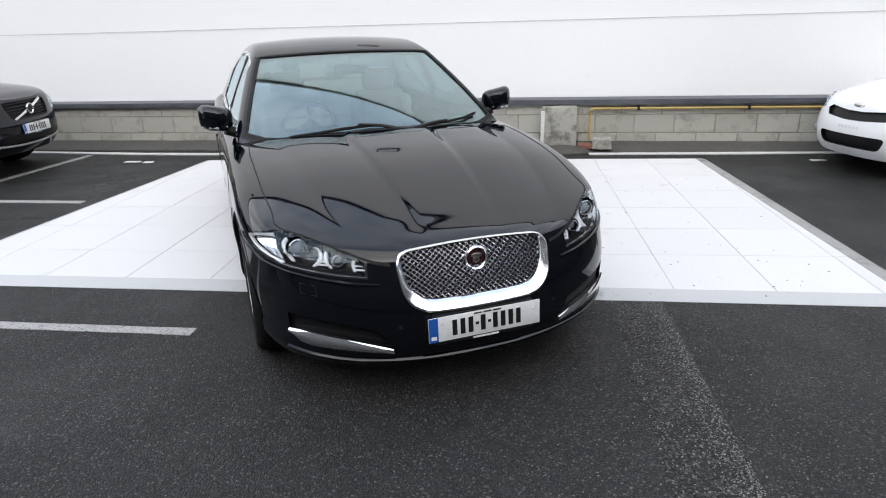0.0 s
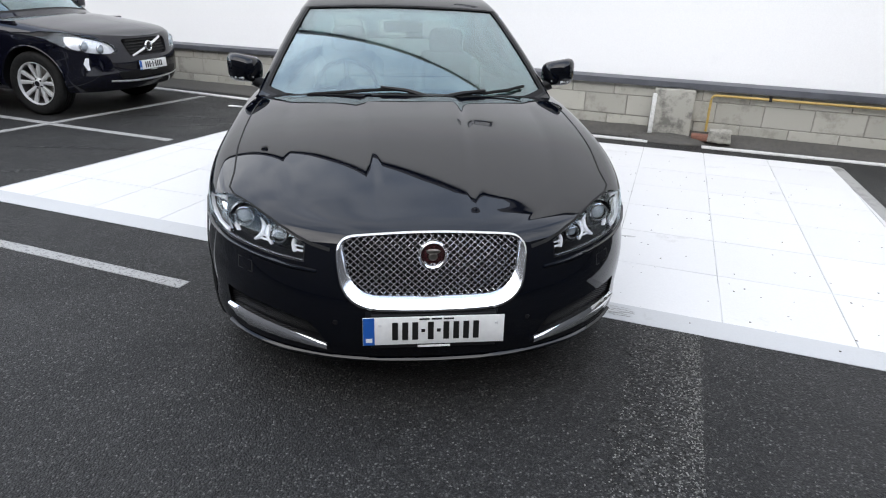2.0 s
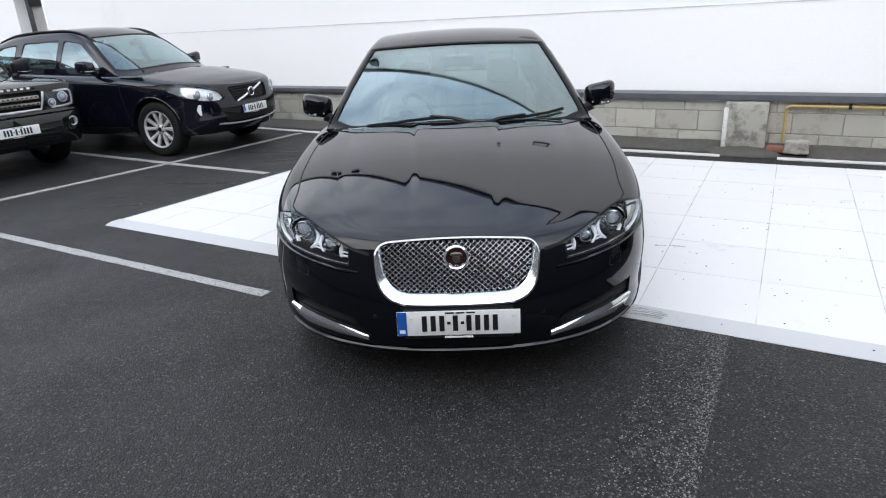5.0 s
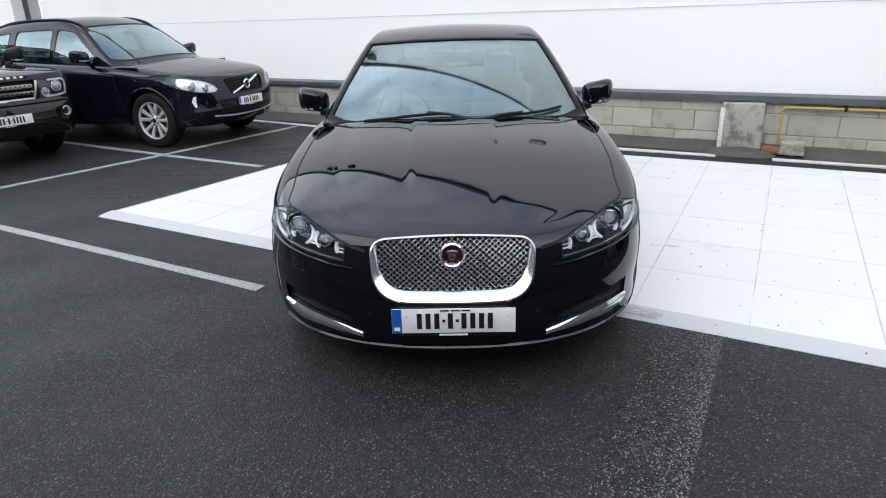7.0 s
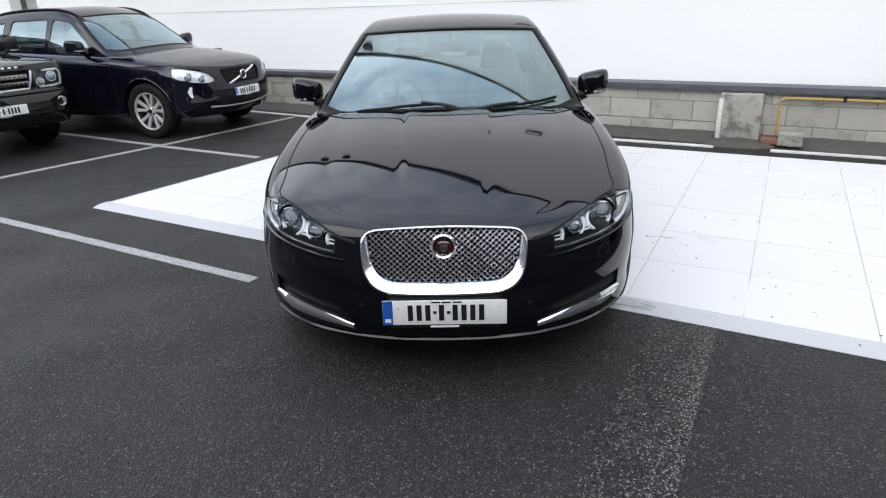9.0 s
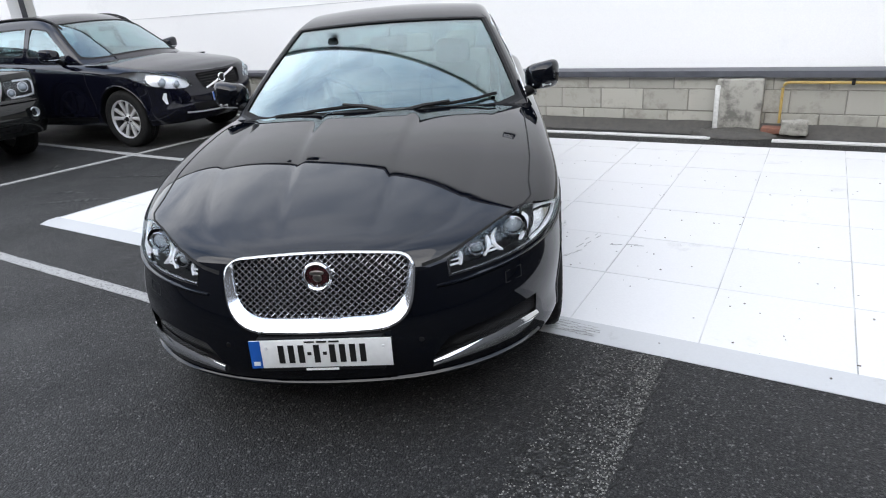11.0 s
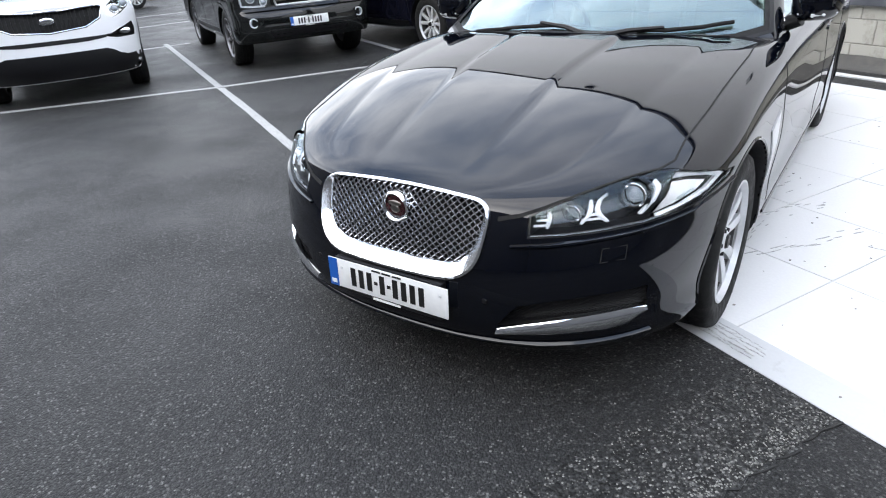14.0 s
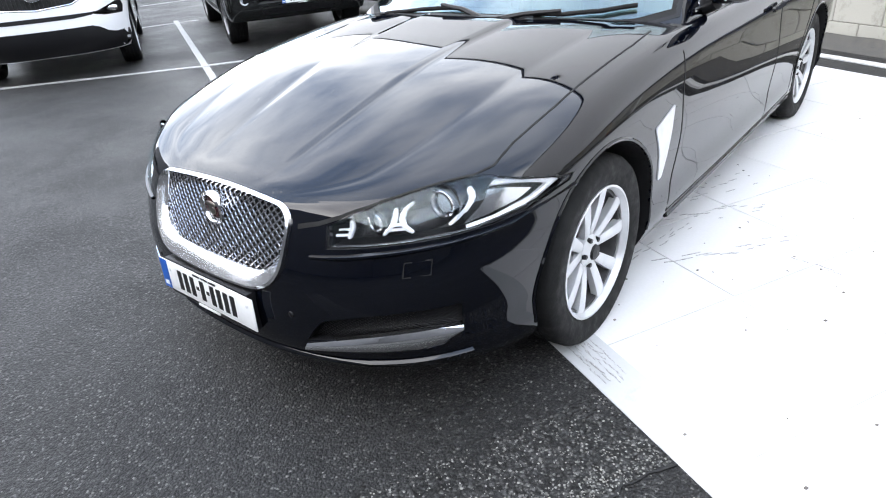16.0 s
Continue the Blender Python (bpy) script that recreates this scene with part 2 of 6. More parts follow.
def marked(name, base, dark, rough, amount=0.62, scale=2.0, random=0.0):
    """A pale sheet with scuffs and dirt: broad tone, fine marks; tone differs a little from piece to piece."""
    m, n, l, p = nodes_of(name)
    tc = n.new("ShaderNodeTexCoord")
    a = n.new("ShaderNodeTexNoise")
    a.inputs["Scale"].default_value, a.inputs["Detail"].default_value, a.inputs["Roughness"].default_value = scale, 9, 0.68
    oi = n.new("ShaderNodeObjectInfo")
    sh = n.new("ShaderNodeVectorMath")
    sh.operation = "SCALE"
    sh.inputs[0].default_value = (37.0, 21.0, 9.0)
    l.new(oi.outputs["Random"], sh.inputs["Scale"])
    ad = n.new("ShaderNodeVectorMath")
    ad.operation = "ADD"
    l.new(tc.outputs["Object"], ad.inputs[0])
    l.new(sh.outputs[0], ad.inputs[1])
    l.new(ad.outputs[0], a.inputs["Vector"])
    cr = n.new("ShaderNodeValToRGB")
    cr.color_ramp.elements[0].position, cr.color_ramp.elements[1].position = amount, amount + 0.16
    cr.color_ramp.elements[0].color, cr.color_ramp.elements[1].color = (*base, 1), (*dark, 1)
    l.new(a.outputs["Fac"], cr.inputs[0])
    f = n.new("ShaderNodeTexNoise")
    f.inputs["Scale"].default_value, f.inputs["Detail"].default_value = 90, 4
    l.new(tc.outputs["Object"], f.inputs["Vector"])
    k = n.new("ShaderNodeMath")
    k.operation = "MULTIPLY_ADD"
    k.inputs[1].default_value, k.inputs[2].default_value = random, 1 - random / 2 - 0.05
    l.new(oi.outputs["Random"], k.inputs[0])
    k2 = n.new("ShaderNodeMath")
    k2.operation = "MULTIPLY_ADD"
    k2.inputs[1].default_value = 0.1
    l.new(f.outputs["Fac"], k2.inputs[0])
    l.new(k.outputs[0], k2.inputs[2])
    sc = n.new("ShaderNodeVectorMath")
    sc.operation = "SCALE"
    l.new(cr.outputs[0], sc.inputs[0])
    l.new(k2.outputs[0], sc.inputs["Scale"])
    l.new(sc.outputs[0], p.inputs["Base Color"])
    p.inputs["Roughness"].default_value = rough
    bp = n.new("ShaderNodeBump")
    bp.inputs["Strength"].default_value, bp.inputs["Distance"].default_value = 0.25, 0.004
    l.new(f.outputs["Fac"], bp.inputs["Height"])
    l.new(bp.outputs[0], p.inputs["Normal"])
    return m


ASPHALT = asphalt()
ASPHALT_OLD = asphalt("coarse_asphalt", 90.0, (0.012, 0.028, 0.060, 0.15), 0.009, (0.45, 0.65))
FRESH_LINE = worn("fresh_road_paint", (0.66, 0.66, 0.65), (0.30, 0.30, 0.29), 0.36, 40)
LINE = worn("road_paint", (0.38, 0.38, 0.37), (0.10, 0.10, 0.10), 0.43, 60)
BOARD = marked("white_board", (0.72, 0.72, 0.715), (0.50, 0.50, 0.48), 0.5, 0.63, 2.2, 0.04)
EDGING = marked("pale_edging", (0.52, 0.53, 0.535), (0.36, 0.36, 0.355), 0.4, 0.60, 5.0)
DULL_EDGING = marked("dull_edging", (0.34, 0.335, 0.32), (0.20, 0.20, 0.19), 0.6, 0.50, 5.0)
BOARD_JOINT = plain("board_joint", (0.56, 0.56, 0.55), 0.8, vary=0.35, scale=3.0)
JOINT_LINE = plain("cladding_joint", (0.62, 0.63, 0.64), 0.6, vary=0.1, scale=3.0)
CLADDING = marked("white_cladding", (0.89, 0.895, 0.90), (0.80, 0.81, 0.82), 0.5, 0.58, 0.6)
FLASHING = plain("grey_flashing", (0.10, 0.105, 0.12), 0.4, 0.3, vary=0.2, scale=6)
BLOCK = marked("concrete_block", (0.40, 0.39, 0.345), (0.27, 0.26, 0.225), 0.85, 0.52, 5.0, 0.22)
MORTAR = plain("mortar", (0.27, 0.26, 0.235), 0.9, vary=0.25, scale=40, bump=0.5)
CONCRETE = marked("raw_concrete", (0.36, 0.35, 0.31), (0.16, 0.155, 0.14), 0.85, 0.47, 7.0)
KERB = plain("tar_upstand", (0.075, 0.071, 0.064), 0.7, vary=0.4, scale=18, bump=0.6)
PIPE = worn("yellow_pipe", (0.46, 0.32, 0.10), (0.22, 0.14, 0.05), 0.36, 20, 0.5)
BRICKRED = plain("red_brick", (0.22, 0.10, 0.07), 0.85, vary=0.3, scale=60, bump=0.4)
BLACK = paint("black_paint", (0.0006, 0.0012, 0.0034))
NAVY = paint("navy_paint", (0.004, 0.0045, 0.010), False)
GREEN_BLACK = paint("graphite_paint", (0.008, 0.009, 0.009), False)
WHITE = paint("white_paint", (0.78, 0.79, 0.80), False)
TRIM = plain("black_plastic", (0.008, 0.008, 0.009), 0.42, vary=0.15, scale=60, bump=0.15, bscale=500, spec=0.3)
GAP = plain("shut_gap", (0.003, 0.003, 0.003), 0.8, vary=0.1)
CHROME = plain("chrome", (0.86, 0.87, 0.88), 0.06, 1.0, vary=0.04, scale=20)
BRIGHTWORK = plain("bright_surround", (0.93, 0.94, 0.95), 0.17, 1.0, vary=0.03, scale=20)
ALLOY = plain("silver_alloy", (0.64, 0.65, 0.67), 0.3, 0.7, vary=0.08, scale=25)
WHEELSILVER = plain("silver_wheel_paint", (0.60, 0.61, 0.62), 0.34, 0.35, vary=0.06, scale=25)
DARK_ALLOY = plain("dusty_alloy", (0.22, 0.22, 0.23), 0.4, 0.5, vary=0.2, scale=25)
RUBBER = plain("tyre_rubber", (0.010, 0.010, 0.010), 0.75, vary=0.3, scale=25, bump=0.3, bscale=120, spec=0.25)
BARREL = plain("dark_barrel", (0.07, 0.07, 0.072), 0.5, 0.4, vary=0.2, scale=30)
STEEL = plain("brake_steel", (0.30, 0.28, 0.26), 0.35, 1.0, vary=0.2, scale=30)
GLASS = glass("clear_glass")
TINT = glass("tinted_glass", (0.42, 0.47, 0.46))
LAMPLENS = plain("projector_glass", (0.30, 0.34, 0.38), 0.05, 0.0, coat=1.0, vary=0.15, scale=60)
MESHGREY = plain("mesh_chrome", (0.46, 0.47, 0.49), 0.2, 1.0, vary=0.05, scale=20)
LENS = glass("lamp_lens", (0.97, 0.975, 0.98), 0.025, 7.0)
REFLECTOR = plain("lamp_reflector", (0.88, 0.89, 0.9), 0.12, 1.0, vary=0.06, scale=70)
LAMPBOWL = plain("silver_lamp_bowl", (0.86, 0.87, 0.89), 0.35, 0.3, vary=0.1, scale=60)
LIGHTBAR = plain("white_light_guide", (0.85, 0.87, 0.9), 0.25, vary=0.03)
LAMPBLACK = plain("lamp_housing", (0.008, 0.008, 0.010), 0.25, vary=0.1, scale=40)
CREAM = plain("cream_leather", (0.52, 0.49, 0.42), 0.5, vary=0.10, scale=14, bump=0.25, bscale=160)
DARKTRIM = plain("dark_cabin_trim", (0.03, 0.03, 0.032), 0.6, vary=0.15, scale=20, bump=0.2)
GREYCLOTH = plain("grey_cloth", (0.10, 0.10, 0.105), 0.8, vary=0.15, scale=40)
HEADLINER = plain("pale_headliner", (0.45, 0.44, 0.40), 0.9, vary=0.06, scale=40)
PLATE = plain("plate_white", (0.82, 0.83, 0.82), 0.35, vary=0.04, scale=40)
PLATEBLUE = plain("plate_blue", (0.01, 0.10, 0.42), 0.35, vary=0.05)
INK = plain("plate_ink", (0.01, 0.01, 0.01), 0.4, vary=0.05)
MAROON = plain("badge_maroon", (0.035, 0.006, 0.008), 0.25, vary=0.3, scale=80, coat=0.6)
PAPER = plain("paper_litter", (0.7, 0.7, 0.68), 0.8, vary=0.1)

# --- building helpers
def thing(name, label, category, m=None, group="", kind=""):
    ob = new(name)
    ob.empty_display_size = 0.2
    if m is not None:
        ob.matrix_world = m
    return tagged(ob, label, category, group, kind)


def mesh_from(name, bm, material, sharp=38.0, fix=True):
    me = bpy.data.meshes.new(name)
    if fix:
        bmesh.ops.recalc_face_normals(bm, faces=bm.faces)
    bm.to_mesh(me)
    bm.free()
    for m in material if isinstance(material, (list, tuple)) else (material,):
        me.materials.append(m)
    me.polygons.foreach_set("use_smooth", [True] * len(me.polygons))
    me.set_sharp_from_angle(angle=radians(sharp))
    return me


def part(name, bm, material, parent, label="", sharp=38.0):
    """One mesh object under a thing or a part."""
    ob = new(name, mesh_from(name, bm, material, sharp))
    ob.parent = parent
    return tagged(ob, label)


def solid(name, bm, material, label="", category="", kind="", group=""):
    ob = new(name, mesh_from(name, bm, material))
    return tagged(ob, label, category, group, kind)


def block(bm, x0, x1, y0, y1, z0, z1, bevel=0.0, m=None):
    """A box with softened edges, added to bm."""
    made = bmesh.ops.create_cube(bm, size=1)["verts"]
    for v in made:
        v.co = Vector((x0 + (v.co.x + .5) * (x1 - x0), y0 + (v.co.y + .5) * (y1 - y0), z0 + (v.co.z + .5) * (z1 - z0)))
    if bevel:
        edges = list({e for v in made for e in v.link_edges})
        made = list({v for f in bmesh.ops.bevel(bm, geom=edges, offset=bevel, segments=2, affect="EDGES", profile=0.5)["faces"] for v in f.verts}
                    | {v for v in made if v.is_valid})
    if m is not None:
        bmesh.ops.transform(bm, matrix=m, verts=[v for v in made if v.is_valid])
    return made


def box(x0, x1, y0, y1, z0, z1, bevel=0.0, m=None):
    bm = bmesh.new()
    block(bm, x0, x1, y0, y1, z0, z1, bevel, m)
    return bm


def tube(bm, points, radius, sides=8, closed=False):
    """A round bar along points, added to bm."""
    pts = [Vector(p) for p in points]
    rings = []
    for i, p in enumerate(pts):
        a = pts[i - 1] if i or closed else pts[i]
        b = pts[(i + 1) % len(pts)] if i + 1 < len(pts) or closed else pts[i]
        d = (b - a).normalized()
        s = d.cross(Vector((0, 0, 1)) if abs(d.z) < 0.95 else Vector((1, 0, 0))).normalized()
        w = s.cross(d)
        r = radius[i] if isinstance(radius, (list, tuple)) else radius
        rings.append([bm.verts.new(p + r * (math.cos(q) * s + math.sin(q) * w)) for q in (2 * math.pi * k / sides for k in range(sides))])
    n = len(rings)
    for i in range(n if closed else n - 1):
        a, b = rings[i], rings[(i + 1) % n]
        for k in range(sides):
            bm.faces.new((a[k], a[(k + 1) % sides], b[(k + 1) % sides], b[k]))
    if not closed:
        bm.faces.new(rings[0])
        bm.faces.new(rings[-1][::-1])


def lathe(bm, profile, steps=48, closed=True):
    """Turns (radius, x) pairs about the x axis."""
    rings = [[bm.verts.new((x, r * math.cos(a), r * math.sin(a))) for r, x in profile] for a in (2 * math.pi * k / steps for k in range(steps))]
    n = len(profile)
    for k in range(steps):
        a, b = rings[k], rings[(k + 1) % steps]
        for i in range(n if closed else n - 1):
            bm.faces.new((a[i], a[(i + 1) % n], b[(i + 1) % n], b[i]))


def curve(*pts):
    """A smooth line through (t, value) pairs."""
    t, v = np.array(pts, float).T
    s = np.gradient(v, t)
    d = np.diff(v) / np.diff(t)
    for i in range(1, len(t) - 1):
        if d[i - 1] * d[i] <= 0:
            s[i] = 0
    def f(x):
        x = min(max(x, t[0]), t[-1])
        i = min(max(int(np.searchsorted(t, x)) - 1, 0), len(t) - 2)
        h = t[i + 1] - t[i]
        q = (x - t[i]) / h
        return float((2*q**3-3*q*q+1)*v[i] + (q**3-2*q*q+q)*h*s[i] + (3*q*q-2*q**3)*v[i+1] + (q**3-q*q)*h*s[i+1])
    return f


def rounded(pts, r, n=5):
    """A polygon with its corners rounded; r is one radius or one for each corner."""
    out = []
    P = [Vector(p) for p in pts]
    for i, p in enumerate(P):
        a, b = P[i - 1], P[(i + 1) % len(P)]
        k = r[i] if isinstance(r, (list, tuple)) else r
        da, db = min(k, (a - p).length * .48), min(k, (b - p).length * .48)
        s, e = p + (a - p).normalized() * da, p + (b - p).normalized() * db
        for j in range(n + 1):
            q = j / n
            out.append((1 - q) ** 2 * s + 2 * q * (1 - q) * p + q * q * e)
    return out


def stroke(pts, w):
    """The two edges of a band of width w (or of a width for each point) along 2D points, at close steps."""
    P0 = [Vector(p) for p in pts]
    W0 = [w] * len(P0) if not isinstance(w, (list, tuple)) else list(w)
    P, H = [], []
    for k in range(len(P0) - 1):
        m = max(1, int((P0[k + 1] - P0[k]).length / 0.035)) if (P0[k + 1] - P0[k]).length < 4 else 1
        for q in range(m):
            P.append(P0[k].lerp(P0[k + 1], q / m))
            H.append(W0[k] + (W0[k + 1] - W0[k]) * q / m)
    P.append(P0[-1])
    H.append(W0[-1])
    a, b = [], []
    for i, p in enumerate(P):
        d = (P[min(i + 1, len(P) - 1)] - P[max(i - 1, 0)]).normalized()
        h = H[i] / 2
        a.append(p + h * Vector((-d.y, d.x)))
        b.append(p - h * Vector((-d.y, d.x)))
    return a, b


def place3(axis, p, d=0.0):
    if axis == "y":
        return Vector((p[0], d, p[1]))
    if axis == "z":
        return Vector((p[0], p[1], d))
    return Vector((d, p[0], p[1]))


WAY = {"y": Vector((0, 1, 0)), "z": Vector((0, 0, -1)), "x": Vector((-1, 0, 0)), "-x": Vector((1, 0, 0))}
FROM = {"y": -2.0, "z": 3.0, "x": 3.0, "-x": -3.0}


def thicken(bm, tree, w, thick):
    """Gives a sheet a back, thick metres under it, and closed edges."""
    faces, rim = list(bm.faces), [(e.verts[0], e.verts[1]) for e in bm.edges if e.is_boundary]
    back = {}
    for v in list(bm.verts):
        nor = tree.find_nearest(v.co)[1]
        back[v] = bm.verts.new(v.co - thick * (nor if nor.dot(w) < 0 else -nor))
    for f in faces:
        bm.faces.new([back[v] for v in f.verts][::-1])
    for a, b in rim:
        bm.faces.new((a, b, back[b], back[a]))


def lay(bm, tree, axis, off, thick, faces=None):
    """Drops the flat faces of bm along the axis on to a surface, off metres over it, and gives them a thickness."""
    w, a = WAY[axis], axis[-1]
    for v in bm.verts:
        o = v.co.copy()
        o["xyz".index(a)] = FROM[axis]
        hit, nor, _, _ = tree.ray_cast(o, w)
        if hit is None:
            hit, nor, _, _ = tree.find_nearest(v.co)
        if nor.dot(w) > 0:
            nor = -nor
        v.co = hit + nor * off
        v.normal = nor
    if thick:
        thicken(bm, tree, w, thick)
    return bm


def patch(poly, axis, tree, off=0.002, thick=0.006, step=0.05):
    """A sheet of the polygon's outline that follows a surface."""
    bm = bmesh.new()
    d = 0.0
    bm.faces.new([bm.verts.new(place3(axis[-1], p, d)) for p in poly])
    ax = [i for i in range(3) if i != "xyz".index(axis[-1])]
    for i in ax:
        lo, hi = min(v.co[i] for v in bm.verts), max(v.co[i] for v in bm.verts)
        k = int((hi - lo) / step)
        for j in range(1, k + 1):
            co, no = Vector(), Vector()
            co[i] = lo + (hi - lo) * j / (k + 1)
            no[i] = 1
            bmesh.ops.bisect_plane(bm, geom=list(bm.verts) + list(bm.edges) + list(bm.faces), plane_co=co, plane_no=no)
    bmesh.ops.triangulate(bm, faces=[f for f in bm.faces if len(f.verts) > 4])
    return lay(bm, tree, axis, off, thick)


def band(outer, inner, axis, tree, off=0.004, thick=0.012, closed=True, across=3, crown=0.0):
    """A strip between two lines of 2D points that follows a surface; crown raises its middle."""
    bm = bmesh.new()
    rows = [[bm.verts.new(place3(axis[-1], Vector(a).lerp(Vector(b), k / across))) for k in range(across + 1)] for a, b in zip(outer, inner)]
    n = len(rows)
    for i in range(n if closed else n - 1):
        a, b = rows[i], rows[(i + 1) % n]
        for k in range(across):
            bm.faces.new((a[k], a[k + 1], b[k + 1], b[k]))
    keep = [(v, math.sin(math.pi * k / across)) for r in rows for k, v in enumerate(r)]
    lay(bm, tree, axis, off, 0)
    if crown:
        for v, q in keep:
            v.co += v.normal * crown * q
    if thick:
        thicken(bm, tree, WAY[axis], thick)
    return bm


def seam(pts, axis, tree, w=0.006, off=0.0015):
    a, b = stroke(pts, w)
    return band(a, b, axis, tree, off, 0.004, False, 1)


def prism(poly, axis, d0, d1):
    """A closed bar with the polygon's outline, from d0 to d1 along the axis."""
    bm = bmesh.new()
    a = [bm.verts.new(place3(axis[-1], p, d0)) for p in poly]
    b = [bm.verts.new(place3(axis[-1], p, d1)) for p in poly]
    n = len(poly)
    bm.faces.new(a)
    bm.faces.new(b[::-1])
    for i in range(n):
        bm.faces.new((a[i], b[i], b[(i + 1) % n], a[(i + 1) % n]))
    bmesh.ops.recalc_face_normals(bm, faces=bm.faces)
    return bm


def spans(me):
    """The reach of a mesh to each side, upwards and downwards."""
    co = np.empty(len(me.vertices) * 3)
    me.vertices.foreach_get("co", co)
    return np.array([np.abs(co[0::3]).max(), co[2::3].max(), -co[2::3].min()])


def carve(bm, cutters, materials):
    """bm with the cutters taken away; materials of the body and of what is cut."""
    me = mesh_from("carve_base", bm, materials[0], fix=False)
    for c in cutters:
        tool = new("carve_tool", mesh_from("carve_tool", c, materials[1], fix=True))
        for solver in ("EXACT", "FAST"):
            base = new("carve_base", me)
            mod = base.modifiers.new("cut", "BOOLEAN")
            mod.operation, mod.object, mod.solver, mod.material_mode = "DIFFERENCE", tool, solver, "TRANSFER"
            bpy.context.view_layer.update()
            dg = bpy.context.evaluated_depsgraph_get()
            got = bpy.data.meshes.new_from_object(base.evaluated_get(dg), preserve_all_data_layers=True, depsgraph=dg)
            bpy.data.objects.remove(base)
            if len(got.polygons) > 0.6 * len(me.polygons) and (spans(got) < spans(me) + 0.004).all():
                me = got
                break
        data = tool.data
        bpy.data.objects.remove(tool)
        bpy.data.meshes.remove(data)
    return me


def part_mesh(name, me, parent, label="", sharp=32.0):
    me.name = name
    me.polygons.foreach_set("use_smooth", [True] * len(me.polygons))
    me.set_sharp_from_angle(angle=radians(sharp))
    ob = new(name, me)
    ob.parent = parent
    return tagged(ob, label)

# --- the lot: u runs along the white platform's front edge, n towards the wall
TURN = math.atan2(-0.4242, 0.9056)
LOT = Matrix.Rotation(TURN, 4, "Z")
WALL = LOT @ Matrix.Translation((0.8, 5.80, 0)) @ Matrix.Rotation(radians(-3.2), 4, "Z")


def setting(name, bm, material, m, label="", kind="structure", sharp=30.0):
    ob = new(name, mesh_from(name, bm, material, sharp))
    ob.matrix_world = m
    return tagged(ob, label, kind=kind)


def flat(bm, pts, z0, z1):
    a = [bm.verts.new((p[0], p[1], z0)) for p in pts]
    b = [bm.verts.new((p[0], p[1], z1)) for p in pts]
    bm.faces.new(a[::-1])
    bm.faces.new(b)
    for i in range(len(pts)):
        j = (i + 1) % len(pts)
        bm.faces.new((a[i], a[j], b[j], b[i]))


bm = bmesh.new()
bmesh.ops.create_grid(bm, x_segments=40, y_segments=40, size=1200)
setting("ground", bm, ASPHALT, Matrix.Identity(4), "dark damp asphalt of a car park")


def painted_line(pts, w=0.09, lift=0.004, material=None):
    """A parking line with a slightly uneven edge."""
    P = []
    for (a, b) in zip(pts, pts[1:]):
        A, B = Vector(a), Vector(b)
        k = max(2, int((B - A).length / 0.12))
        P += [A.lerp(B, i / k) for i in range(k)]
    P.append(Vector(pts[-1]))
    a, b = stroke(P, [w * random.uniform(0.9, 1.08) for _ in P])
    bm = bmesh.new()
    flat(bm, list(a) + list(b)[::-1], 0.0, lift)
    ob = setting("parking_line", bm, material or LINE, LOT, "white painted parking line on asphalt")
    return ob


painted_line([(-1.64, 0.53), (-4.66, 0.60), (-11.4, 0.68)], 0.080)
painted_line([(-7.15, -2.9), (-6.22, 0.59)], 0.09, 0.006)
painted_line([(-6.22, 0.60), (-5.83, 3.18), (-5.60, 5.55)], 0.09, 0.008)
painted_line([(-4.10, 3.19), (-5.84, 3.24)])
painted_line([(-5.84, 3.25), (-11.3, 3.52)], 0.09, 0.006)
painted_line([(-9.6, 6.10), (-4.9, 5.62), (-2.5, 5.50), (0.53, 5.43)], 0.10, 0.012, FRESH_LINE)
painted_line([(1.10, 5.42), (4.6, 5.40), (9.5, 5.30)], 0.10, 0.012, FRESH_LINE)
painted_line([(-7.9, -2.1), (-12.5, -2.0)])
painted_line([(-11.0, -0.2), (-11.05, 1.05)])
painted_line([(-15.4, 0.2), (-15.7, 1.9)])
painted_line([(-18.6, 0.2), (-18.9, 2.2)])

# a trench filled with paler, coarse stone
bm = bmesh.new()
a, b = [], []
for i in range(220):
    n = 1.04 - i * 0.03
    a.append((0.70 - 0.05 * noise.noise((n * 3, 0, 0)) - random.uniform(-0.02, 0.03), n))
    b.append((1.008 + random.uniform(-0.010, 0.012), n))
flat(bm, a + b[::-1], 0.0, 0.003)
setting("trench_strip", bm, ASPHALT_OLD, LOT, "strip of pale coarse asphalt over a filled trench")
stone = bmesh.new()
bmesh.ops.create_icosphere(stone, subdivisions=1, radius=1)
unit = np.array([v.co[:] for v in stone.verts])
cells = np.array([[v.index for v in f.verts] for f in stone.faces])
stone.free()
rng = np.random.default_rng(5)
CHIPS = 6500
cn = rng.uniform(-2.0, 1.03, CHIPS)
cu = np.where(rng.random(CHIPS) < 0.42, 1.0 - np.abs(rng.normal(0, 0.055, CHIPS)), rng.uniform(0.69, 1.005, CHIPS))
cu[: CHIPS // 12] = rng.uniform(0.52, 1.25, CHIPS // 12)
rad = rng.uniform(0.0016, 0.0044, (CHIPS, 1, 1)) * np.stack([np.ones(CHIPS), rng.uniform(.6, 1.3, CHIPS), np.full(CHIPS, .7)], 1)[:, None, :]
verts = (unit[None] * rad + np.stack([cu, cn, np.full(CHIPS, 0.003)], 1)[:, None, :]).reshape(-1, 3)
faces = (cells[None] + (np.arange(CHIPS) * len(unit))[:, None, None]).reshape(-1, 3)
chips = bpy.data.meshes.new("stone_chips")
